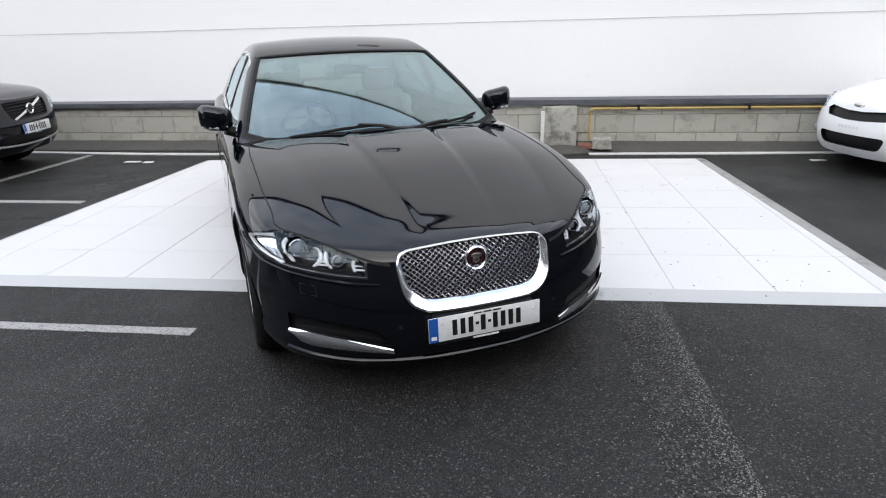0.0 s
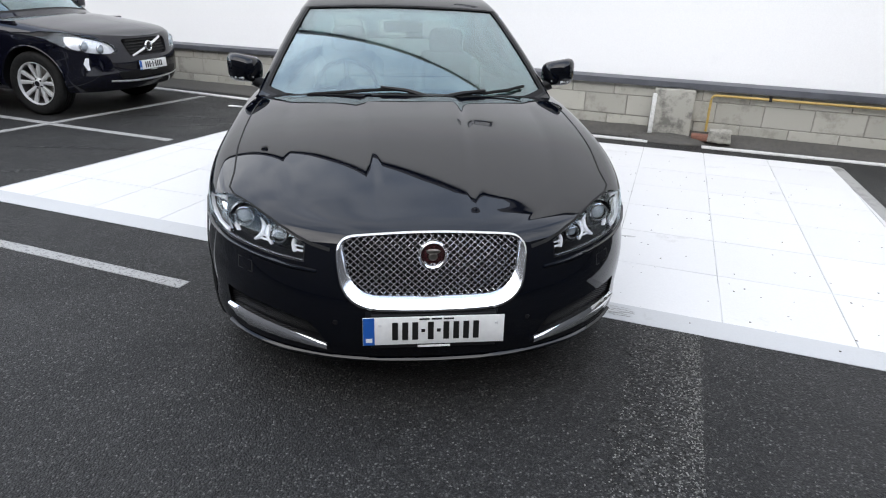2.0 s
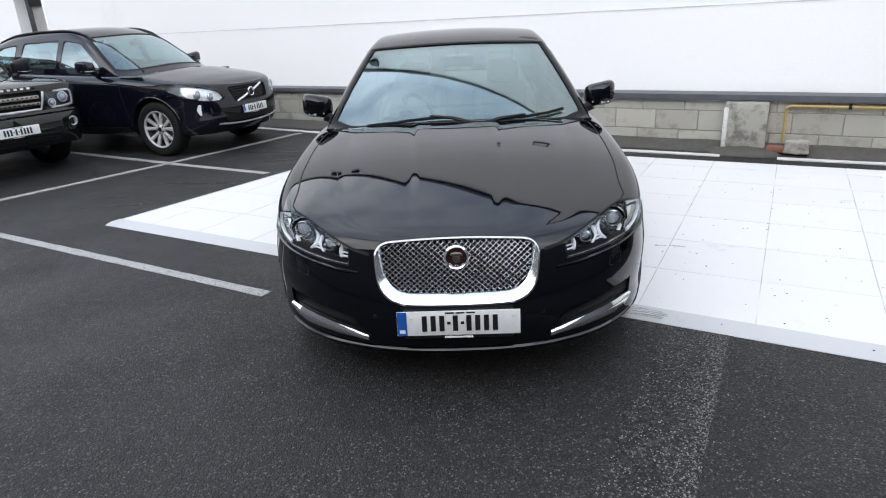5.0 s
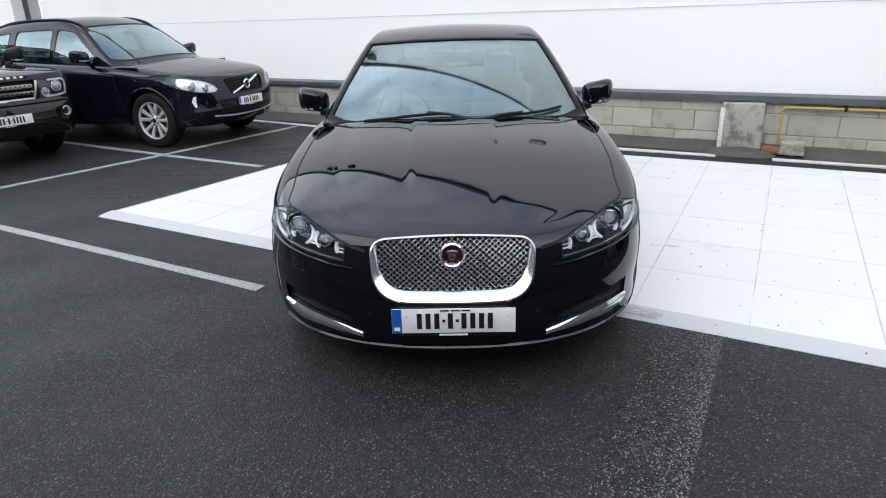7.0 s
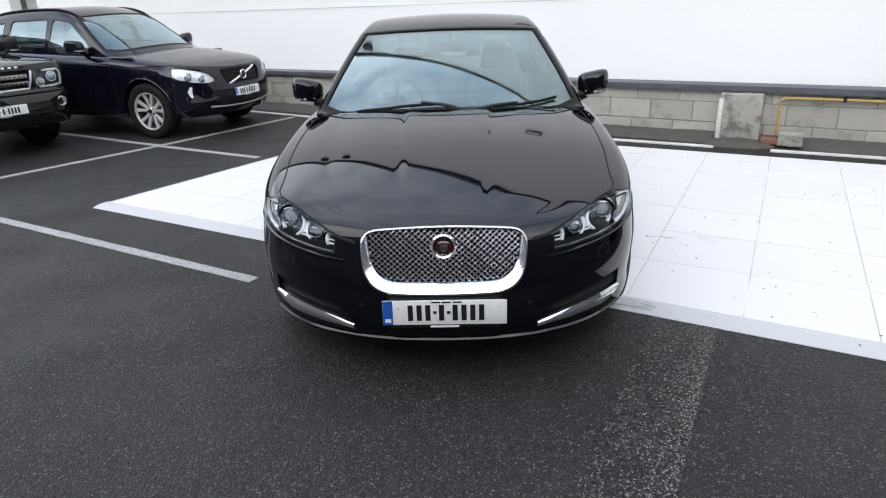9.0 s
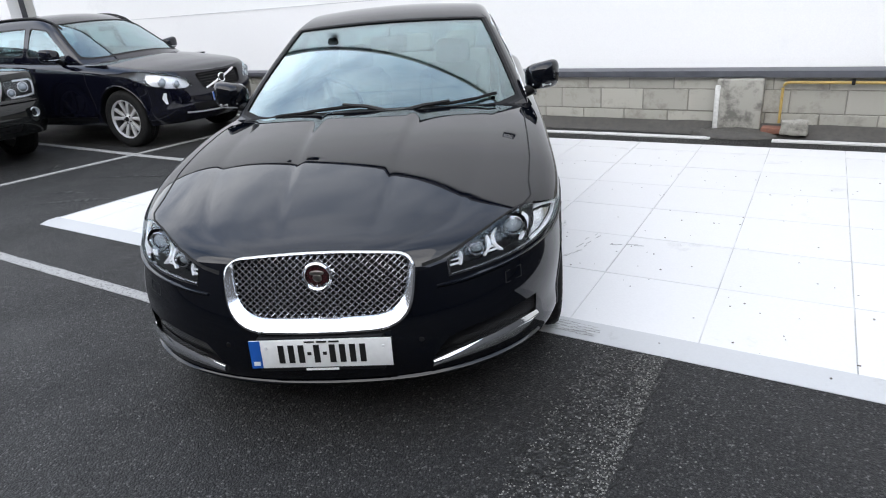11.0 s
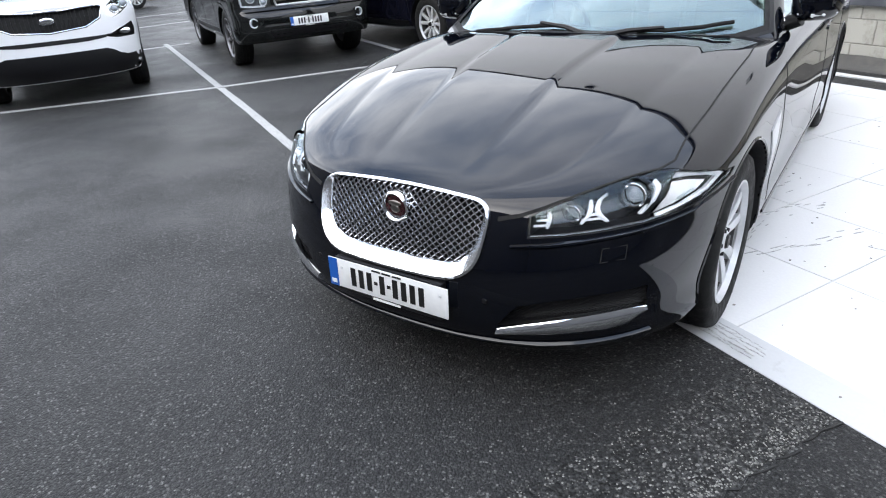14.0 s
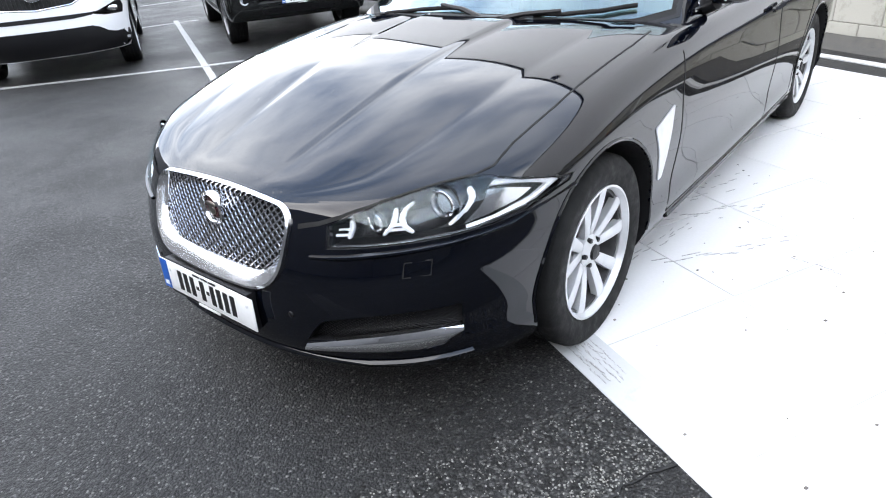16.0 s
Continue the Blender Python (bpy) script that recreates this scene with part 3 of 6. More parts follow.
chips.from_pydata(verts.tolist(), [], faces.tolist())
chips.materials.append(island_tone("stone_chip", (0.182, 0.182, 0.168), 0.15, 1.6))
chip_ob = new("stone_chips", chips)
chip_ob.matrix_world = LOT
tagged(chip_ob, "pale stone chips in the trench strip", kind="stuff")

JOINT = plain("tar_joint", (0.006, 0.006, 0.006), 0.5, vary=0.3, scale=30)
bm = bmesh.new()
jl, jr = stroke([Vector(p) for p in b[:150]], [random.uniform(.003, .008) for _ in b[:150]])
flat(bm, list(jl) + list(jr)[::-1], 0.0, 0.0045)
setting("tar_joint", bm, JOINT, LOT, "thin dark tar joint along the filled trench")

# tyre scuffs on the asphalt
SCUFF = plain("tyre_scuff", (0.006, 0.006, 0.006), 0.55, vary=0.5, scale=20)
for p in ([(-5.2, 2.35), (-4.6, 2.6), (-4.0, 2.72)], [(-5.6, 4.0), (-4.4, 4.35)], [(-5.1, 1.75), (-4.7, 1.9)], [(-4.9, 1.42), (-4.0, 1.95)], [(-4.6, 3.7), (-3.9, 4.25)], [(-6.4, 2.6), (-5.95, 2.2)]):
    a, b = stroke([Vector(p[0]).lerp(Vector(p[-1]), k / 8) + Vector((0, 0.05 * math.sin(k / 8 * 3.1))) for k in range(9)], [0.01, .05, .07, .06, .08, .07, .05, .06, .01])
    bm = bmesh.new()
    flat(bm, list(a) + list(b)[::-1], 0, 0.0015)
    setting("tyre_scuff", bm, SCUFF, LOT, "dark tyre scuff on the asphalt")

# white platform of square boards with a grey edging
PZ = 0.016
FW, FE, BE, BW = (-4.06, 1.285), (2.42, 1.168), (2.275, 5.06), (-3.69, 5.12)
platform = thing("display_platform", "low white display platform of square boards", "platform", LOT, kind="structure")
bm = bmesh.new()
flat(bm, [FW, FE, BE, BW], 0.0, PZ - 0.005)
part("base", bm, BOARD_JOINT, platform)


def ramp(a, b, wide, out):
    """Edging with a sloped outer face from a to b."""
    A, B, o = Vector((*a, 0)), Vector((*b, 0)), Vector((*out, 0)) * wide
    bm = bmesh.new()
    rows = []
    for p in (A, B):
        rows.append([bm.verts.new(p + q) for q in (Vector((0, 0, 0)), Vector((0, 0, PZ + 0.002)), o * 0.55 + Vector((0, 0, PZ + .001)), o + Vector((0, 0, 0.003)), o)])
    for k in range(5):
        bm.faces.new((rows[0][k], rows[0][(k + 1) % 5], rows[1][(k + 1) % 5], rows[1][k]))
    bm.faces.new(rows[0][::-1])
    bm.faces.new(rows[1])
    return bm


part("edging", ramp((-4.10, 1.286), (2.56, 1.166), 0.152, (-0.018, -1)), EDGING, platform, "scuffed pale sloped edging")
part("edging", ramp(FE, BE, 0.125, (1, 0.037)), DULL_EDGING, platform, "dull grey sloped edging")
part("edging", ramp(BW, FW, 0.04, (-1, 0.09)), EDGING, platform, "scuffed pale sloped edging")

# wall: concrete blocks below, white cladding above
bm = bmesh.new()
block(bm, -34, -15.25, 0.06, 0.30, 0.65, 7.93)
block(bm, -14.05, 34, 0.06, 0.30, 0.65, 7.93)
block(bm, -15.25, -14.05, 0.06, 0.30, 2.62, 7.93)
setting("wall_north", bm, CLADDING, WALL, "tall white clad wall of a building")
joint = thing("cladding_joint", "fine horizontal joint in white cladding", "joint", WALL, kind="structure")
part("joint", box(-34, -15.26, 0.055, 0.062, 1.577, 1.586), JOINT_LINE, joint)
part("joint", box(-14.04, 34, 0.055, 0.062, 1.577, 1.586), JOINT_LINE, joint)
setting("roof_edge", box(-34.2, 34.2, -0.04, 0.4, 7.93, 8.05, 0.02), FLASHING, WALL, "dark grey roof edge over white cladding")
bm = bmesh.new()
block(bm, -34, 34, 0.30, 25, 7.6, 7.8)
block(bm, -34, -33.8, 0.30, 25, 0, 7.6)
block(bm, 33.8, 34, 0.30, 25, 0, 7.6)
setting("building_roof", bm, FLASHING, WALL, "plain roof behind the clad wall")
recess = thing("wall_recess", "grey steel panel in a recess of the white wall", "recess", WALL, kind="structure")
part("panel", box(-15.25, -14.05, 0.42, 0.46, 0.0, 2.30), plain("grey_panel", (0.42, 0.43, 0.42), 0.6, vary=0.1, scale=4), recess)
part("lintel", box(-15.25, -14.05, 0.36, 0.46, 2.30, 2.64, 0.01), TRIM, recess)
part("post", box(-14.40, -14.27, 0.2, 0.34, 0.0, 2.5, 0.01), ALLOY, recess)
# flashing strip over the blocks
bm = bmesh.new()
prof = [(0.10, 0.568), (-0.06, 0.568), (-0.065, 0.585), (-0.06, 0.632), (0.06, 0.655), (0.10, 0.655)]
ra, rb = [[bm.verts.new((x, y, z)) for y, z in prof] for x in (-34, 34)]
for k in range(6):
    bm.faces.new((ra[k], ra[(k + 1) % 6], rb[(k + 1) % 6], rb[k]))
bm.faces.new(ra)
bm.faces.new(rb[::-1])
setting("flashing", bm, FLASHING, WALL, "grey metal flashing between blocks and cladding")
setting("wall_core", box(-34, 34, 0.006, 0.30, 0.0, 0.60), MORTAR, WALL, "mortar of the low block wall")
bm = bmesh.new()
prof = [(0.01, 0.0), (-0.20, 0.0), (-0.17, 0.025), (-0.06, 0.045), (-0.02, 0.10), (0.01, 0.105)]
xs = [-34 + 68 * i / 272 for i in range(273)]
rows = [[bm.verts.new((x, y + random.uniform(-.008, .008), zz + (random.uniform(-.008, .008) if zz else 0))) for y, zz in prof] for x in xs]
for i in range(272):
    for k in range(5):
        bm.faces.new((rows[i][k], rows[i][k + 1], rows[i + 1][k + 1], rows[i + 1][k]))
setting("tar_upstand", bm, KERB, WALL, "dark tar upstand along the foot of the wall", sharp=60)

# rough concrete pier with a tar mound round its foot
pier = thing("concrete_pier", "rough stained concrete pier against the block wall", "pier", WALL)
bm = box(-0.27, 0.165, -0.13, 0.02, 0.0, 0.56, 0.012)
bmesh.ops.subdivide_edges(bm, edges=bm.edges, cuts=5, use_grid_fill=True)
for v in bm.verts:
    v.co += 0.012 * noise.noise_vector(v.co * 9)
part("pier_body", bm, CONCRETE, pier)
bm = box(-0.285, -0.235, -0.14, -0.10, 0.04, 0.50, 0.01)
part("render_patch", bm, plain("pale_render", (0.62, 0.62, 0.6), 0.8, vary=0.15), pier, "pale smear of render")
bm = bmesh.new()
bmesh.ops.create_icosphere(bm, subdivisions=4, radius=1)
for v in bm.verts:
    v.co = Vector((-0.06 + v.co.x * 0.42, -0.17 + v.co.y * 0.22, max(-0.01, v.co.z * 0.075 + 0.012 * noise.noise(v.co * 4))))
part("mound", bm, KERB, pier, "tar mound at the pier's foot")
# gas pipe
bm = bmesh.new()
tube(bm, [(0.33, -0.05, 0.12), (0.33, -0.05, 0.47)] + [(0.33 + .05 * (1 - math.cos(q)), -0.05, .47 + .05 * math.sin(q)) for q in (0.4, 0.8, 1.2, 1.57)] + [(4.0, -.05, .525), (15, -0.05, 0.525)], 0.014, 10)
pipe = thing("gas_pipe", "thin yellow gas pipe fixed along the block wall", "pipe", WALL)
part("pipe", bm, PIPE, pipe)
for x in (0.9, 2.2, 3.5, 4.8, 6.1):
    part("clip", box(x, x + .03, -0.07, 0.01, 0.50, 0.55, 0.003), TRIM, pipe)
# loose pieces beside the pier
bm = box(0.19, 0.38, -0.21, -0.09, 0.035, 0.10, 0.008)
solid("brick", bm, BRICKRED, "broken red brick lying on the tar upstand", "brick").matrix_world = WALL
bm = box(0.37, 0.60, -0.23, -0.09, 0.035, 0.17, 0.012)
bmesh.ops.subdivide_edges(bm, edges=bm.edges, cuts=3, use_grid_fill=True)
for v in bm.verts:
    v.co += 0.014 * noise.noise_vector(v.co * 14)
solid("concrete_lump", bm, CONCRETE, "broken pale concrete lump beside the pipe", "rubble").matrix_world = WALL
for u, n, w in ((-4.71, 5.09, .10), (-4.48, 5.06, .06), (3.60, 4.97, .08)):
    bm = box(u - w, u + w, n - .035, n + .035, 0.001, 0.012, 0.004)
    for v in bm.verts:
        v.co.z += max(0, 0.01 * noise.noise(v.co * 30))
    solid("paper_scrap", bm, PAPER, "crumpled white paper scrap on the asphalt", "litter", group="litter").matrix_world = LOT
# small dark lamp boxes high on the cladding
lampbox = thing("wall_light", "small dark floodlight fixed high on the cladding", "light", WALL @ Matrix.Translation((-7.5, 0.0, 7.4)))
part("bracket", box(-.03, .03, 0.0, .06, -.05, .05, .004), TRIM, lampbox)
part("housing", box(-.20, .20, -.14, 0.0, -.10, .10, .02), TRIM, lampbox)
ventbox = thing("wall_vent", "small grey louvred vent fixed on the cladding", "vent", WALL @ Matrix.Translation((-2.24, 0.0, 3.62)))
part("vent_frame", box(-.20, .20, -.02, .05, -.13, .13, .006), FLASHING, ventbox)
for k in range(4):
    part("slat", box(-.17, .17, -.035, -.02, -.105 + .055 * k, -.075 + .055 * k, .003), ALLOY, ventbox)


# unseen wall to darken reflections across the yard; low wall at lot's far end
setting("wall_south", box(-45, 45, -15.3, -15.0, 0.0, 11.0), plain("unseen_dark_wall", (0.07, 0.07, 0.075), 0.6, vary=0.2, scale=0.8), LOT, "unseen plain dark wall added to darken reflections")
setting("wall_west", box(-29.4, -29.0, -15.0, 7.2, 0.0, 1.25), plain("dark_fence", (0.035, 0.04, 0.035), 0.8, vary=0.4, scale=3), LOT, "low dark wall at the far end of the lot")
setting("kerb", box(-26.9, -26.6, -14.9, 7.0, 0.0, 0.13, 0.02), CONCRETE, LOT, "pale concrete kerb before the low wall")
# unseen east wall, put there so the bumper's right side reflects dark
setting("wall_east", box(13.0, 13.3, -14.9, 5.0, 0.0, 8.0), bpy.data.materials["unseen_dark_wall"], LOT, "unseen plain dark wall closing the yard, added to darken reflections")
# black rubber marks left by tyres on the platform: broken streaks of many short dabs
MARK = worn("rubber_mark", (0.32, 0.32, 0.315), (0.55, 0.55, 0.54), 0.5, 60)


def rubber_streak(a, b, w, dabs, spread, z, fill=2.0):
    A, B = Vector(a), Vector(b)
    side = Vector((-(B - A).y, (B - A).x)).normalized()
    bm = bmesh.new()
    for k in range(dabs):
        p = A.lerp(B, (k + random.uniform(0, .6)) / dabs) + side * random.gauss(0, spread)
        q = p + (B - A) / dabs * random.uniform(.3, 1.0) * fill + side * random.gauss(0, .004)
        l, r = stroke([p, p.lerp(q, .5), q], [w * .3, w * random.uniform(.5, 1.1), w * .3])
        flat(bm, list(l) + list(r)[::-1], z - .001, z + .0012)
    setting("rubber_mark", bm, MARK, LOT, "dark broken rubber mark on the platform")


for n0, w in ((1.085, .005), (1.105, .007), (1.128, .005), (1.150, .006), (1.172, .004)):
    rubber_streak((0.28, n0), (0.66, n0 - .012), w, 16, .003, PZ + .002)
for a, b, w, dabs, spread in (((-.32, 1.72), (-.26, 2.75), .006, 34, .05), ((-.20, 1.80), (.02, 2.55), .006, 26, .03), ((.10, 1.62), (-.02, 2.1), .006, 16, .02),
                              ((.16, 1.70), (.32, 2.36), .007, 14, .02), ((.42, 2.2), (.58, 2.25), .008, 4, .01)):
    rubber_streak(a, b, w, dabs, spread, PZ + .002)
# small dark grit blown on to the platform
GRIT = 150
gu, gn = rng.uniform(-.6, 2.2, GRIT), rng.uniform(1.1, 4.8, GRIT)
gr = rng.uniform(0.002, 0.007, (GRIT, 1, 1)) * np.stack([np.ones(GRIT), rng.uniform(.5, 1.6, GRIT), np.full(GRIT, .3)], 1)[:, None, :]
verts = (unit[None] * gr + np.stack([gu, gn, np.full(GRIT, PZ + .0015)], 1)[:, None, :]).reshape(-1, 3)
faces = (cells[None] + (np.arange(GRIT) * len(unit))[:, None, None]).reshape(-1, 3)
grit = bpy.data.meshes.new("platform_grit")
grit.from_pydata(verts.tolist(), [], faces.tolist())
grit.materials.append(island_tone("dark_grit", (0.10, 0.09, 0.08), 0.5, 2.5))
grit_ob = new("platform_grit", grit)
grit_ob.matrix_world = LOT
tagged(grit_ob, "small dark grit scattered on the white platform", kind="stuff")
# --- cars. In a car's own frame x runs across, y back from the nose, z up.
def clamp(v, lo=0.0, hi=1.0):
    return max(lo, min(hi, v))


def car_shell(c):
    """The closed lower body, as one mesh of sections from nose to tail."""
    L, W = c["L"], c["W"]
    a, p, q = c["front"]
    ra, rp, rq = c["rear"]
    ze, zc, dyf, dyr, g, zb = c["ze"], c["zc"], c["lean"], c["rlean"], c["g"], c["zb"]
    extra = c.get("extra")
    st = []
    nf = c.get("nf", 26)
    for i in range(nf + 1):
        f = 1 - (1 - i / nf) ** 2.4
        st.append((f, a - a * max(0, 1 - f ** q) ** (1 / p)))
    nm = c.get("nm", 46)
    st += [(1.0, a + (L - ra - a) * i / nm) for i in range(1, nm)]
    nr = nf // 2
    for i in range(nr, -1, -1):
        f = 1 - (1 - i / nr) ** 2.4
        st.append((f, L - (ra - ra * max(0, 1 - f ** rq) ** (1 / rp))))
    nt, ns = c.get("nt", 22), c.get("ns", 16)
    bm = bmesh.new()
    rows = []
    for f, y in st:
        X = W * f
        e, cc = ze(y), zc(y)
        ff, fr = clamp(1 - y / (a * 1.1)) ** 1.5, clamp(1 - (L - y) / (ra * 1.1)) ** 1.5
        sh = X * g(1.0)
        r = min(c.get("round", 0.06), 0.6 * X + 0.004)

        def top(x):
            t = abs(x) / max(sh, 1e-5)
            zz = e + (cc - e) * (1 - min(t, 1) ** c.get("crown_power", 2.4))
            return zz + (extra(x, y, sh) if extra else 0)

        def side(z):
            return X * g(clamp((z - zb) / (e - zb)))

        half = []
        end = sh - r
        cols = [end * i / nt for i in range(nt + 1)]
        if c.get("creases"):
            c1, c2 = c["creases"](y, end)
            d = min(.018, .05 * end)
            stops = [(0, c1 - d, 13), (c1 - d, c1 + d, 2), (c1 + d, c2 - d, 15), (c2 - d, c2 + d, 2), (c2 + d, end, nt - 32)]
            cols = [u + (w - u) * i / k for u, w, k in stops for i in range(k)] + [end]
        for x in cols:
            half.append((x, top(x)))
        A, B = Vector(half[-1]), Vector((side(e - r), e - r))
        K = Vector((sh, top(sh)))
        for j in range(1, 7):
            s = j / 7
            half.append(tuple((1 - s) ** 2 * A + 2 * s * (1 - s) * K + s * s * B))
        for j in range(ns + 1):
            z = (e - r) + (zb - e + r) * j / ns
            half.append((side(z), z))
        row = []
        for x, z in half:
            row.append(Vector((x, y + dyf(z) * ff - dyr(z) * fr, z)))
        full = [Vector((-v.x, v.y, v.z)) for v in row[:0:-1]] + row
        rows.append([bm.verts.new(v) for v in full])
    k = len(rows[0])
    for i in range(len(rows) - 1):
        for j in range(k):
            bm.faces.new((rows[i][j], rows[i][(j + 1) % k], rows[i + 1][(j + 1) % k], rows[i + 1][j]))
    bmesh.ops.remove_doubles(bm, verts=bm.verts, dist=0.0004)
    bmesh.ops.dissolve_degenerate(bm, edges=bm.edges, dist=0.0003)
    holes = [e2 for e2 in bm.edges if e2.is_boundary]
    if holes:
        bmesh.ops.holes_fill(bm, edges=holes)
    bmesh.ops.recalc_face_normals(bm, faces=bm.faces)
    return bm


def cabin_fns(c):
    zg, zb2, xb, mid = c["zg"], c["belt"], c["xb"], c["mid"]
    bow, crown = c.get("bow", 0.26), c.get("crown", 0.045)
    t1, t2 = c.get("tumble", (0.40, 0.25))

    def xs(z):
        d = max(0, z - zb2)
        return xb - t1 * d - t2 * d * d

    def ztop(x, y):
        k = math.tanh(1.4 * (mid - y) / 0.9)
        return zg(y - bow * (x / 0.75) ** 2 * k) - crown * (x / 0.62) ** 2

    def edge(y):
        lo, hi = 0.0, xb
        for _ in range(30):
            m = (lo + hi) / 2
            if m < xs(ztop(m, y)):
                lo = m
            else:
                hi = m
        return lo
    return xs, ztop, edge


def car_cabin(c, thick=0.035):
    """Roof, pillars and screens as one shell above the belt."""
    xs, ztop, edge = cabin_fns(c)
    y0, y1 = c["cab"]
    zb2 = c["belt"] - 0.06
    bm = bmesh.new()
    rows = []
    n = c.get("nc", 60)
    for i in range(n + 1):
        y = y0 + (y1 - y0) * i / n
        xt = edge(y)
        zt = ztop(xt, y)
        h = max(zt - zb2, 0.01)
        r = min(0.055, 0.4 * h, 0.4 * xt)
        half = [((xt - r) * j / 16, ztop((xt - r) * j / 16, y)) for j in range(17)]
        A, K, B = Vector(half[-1]), Vector((xt, zt)), Vector((xs(zt - r), zt - r))
        half += [tuple((1 - s) ** 2 * A + 2 * s * (1 - s) * K + s * s * B) for s in (1/6, 2/6, 3/6, 4/6, 5/6)]
        half += [(xs(z), z) for z in (zt - r + (zb2 - zt + r) * j / 12 for j in range(13))]
        row = [Vector((x, y, z)) for x, z in half]
        rows.append([bm.verts.new(v) for v in [Vector((-v.x, v.y, v.z)) for v in row[:0:-1]] + row])
    for i in range(n):
        for j in range(len(rows[0]) - 1):
            bm.faces.new((rows[i][j], rows[i][j + 1], rows[i + 1][j + 1], rows[i + 1][j]))
    bmesh.ops.recalc_face_normals(bm, faces=bm.faces)
    if sum(f.normal.z for f in bm.faces) < 0:
        bmesh.ops.reverse_faces(bm, faces=bm.faces)
    outer = bm.copy()
    outer.normal_update()
    outer.verts.ensure_lookup_table()
    bm.free()
    bm = bmesh.new()
    W2 = len(rows[0])
    o = [[bm.verts.new(outer.verts[i * W2 + j].co) for j in range(W2)] for i in range(n + 1)]
    q = [[bm.verts.new(outer.verts[i * W2 + j].co - thick * outer.verts[i * W2 + j].normal) for j in range(W2)] for i in range(n + 1)]
    for i in range(n):
        for j in range(W2 - 1):
            bm.faces.new((o[i][j], o[i][j + 1], o[i + 1][j + 1], o[i + 1][j]))
            bm.faces.new((q[i][j], q[i + 1][j], q[i + 1][j + 1], q[i][j + 1]))
        for j in (0, W2 - 1):
            bm.faces.new((o[i][j], o[i + 1][j], q[i + 1][j], q[i][j]))
    for i in (0, n):
        for j in range(W2 - 1):
            bm.faces.new((o[i][j], o[i][j + 1], q[i][j + 1], q[i][j]))
    bmesh.ops.recalc_face_normals(bm, faces=bm.faces)
    if bm.calc_volume(signed=True) < 0:
        bmesh.ops.reverse_faces(bm, faces=bm.faces)
    return bm, outer


def screen_outline(c, ya, yb, margin, n=10, sink=0.0):
    """The plan outline of the front or rear screen between two heights on the centre line."""
    xs, ztop, edge = cabin_fns(c)
    bow = c.get("bow", 0.26)
    k = 1 if ya < c["mid"] else -1
    def bowed(y0, x):
        return y0 + k * bow * (x / 0.75) ** 2
    def side(y0):
        x = 0.6
        for _ in range(25):
            x = 0.5 * x + 0.5 * (edge(bowed(y0, x)) - margin)
        return x
    xb_ = side(yb)
    lift = (yb - ya) / n * 0.9
    xc = side(ya + lift)
    bottom = []
    for i in range(17):
        t = -1 + i / 8
        x = xc * t
        bottom.append((x, bowed(ya + lift * clamp((abs(t) - .74) / .26) ** 2, x)))
    right = []
    for i in range(1, n):
        y0 = ya + (yb - ya) * i / n
        x = side(y0)
        right.append((x, bowed(y0, x)))
    topl = [(xb_ - 2 * xb_ * i / 16, bowed(yb, xb_ - 2 * xb_ * i / 16)) for i in range(17)]
    left = [(-x, y) for x, y in right[::-1]]
    return bottom + right + topl + left


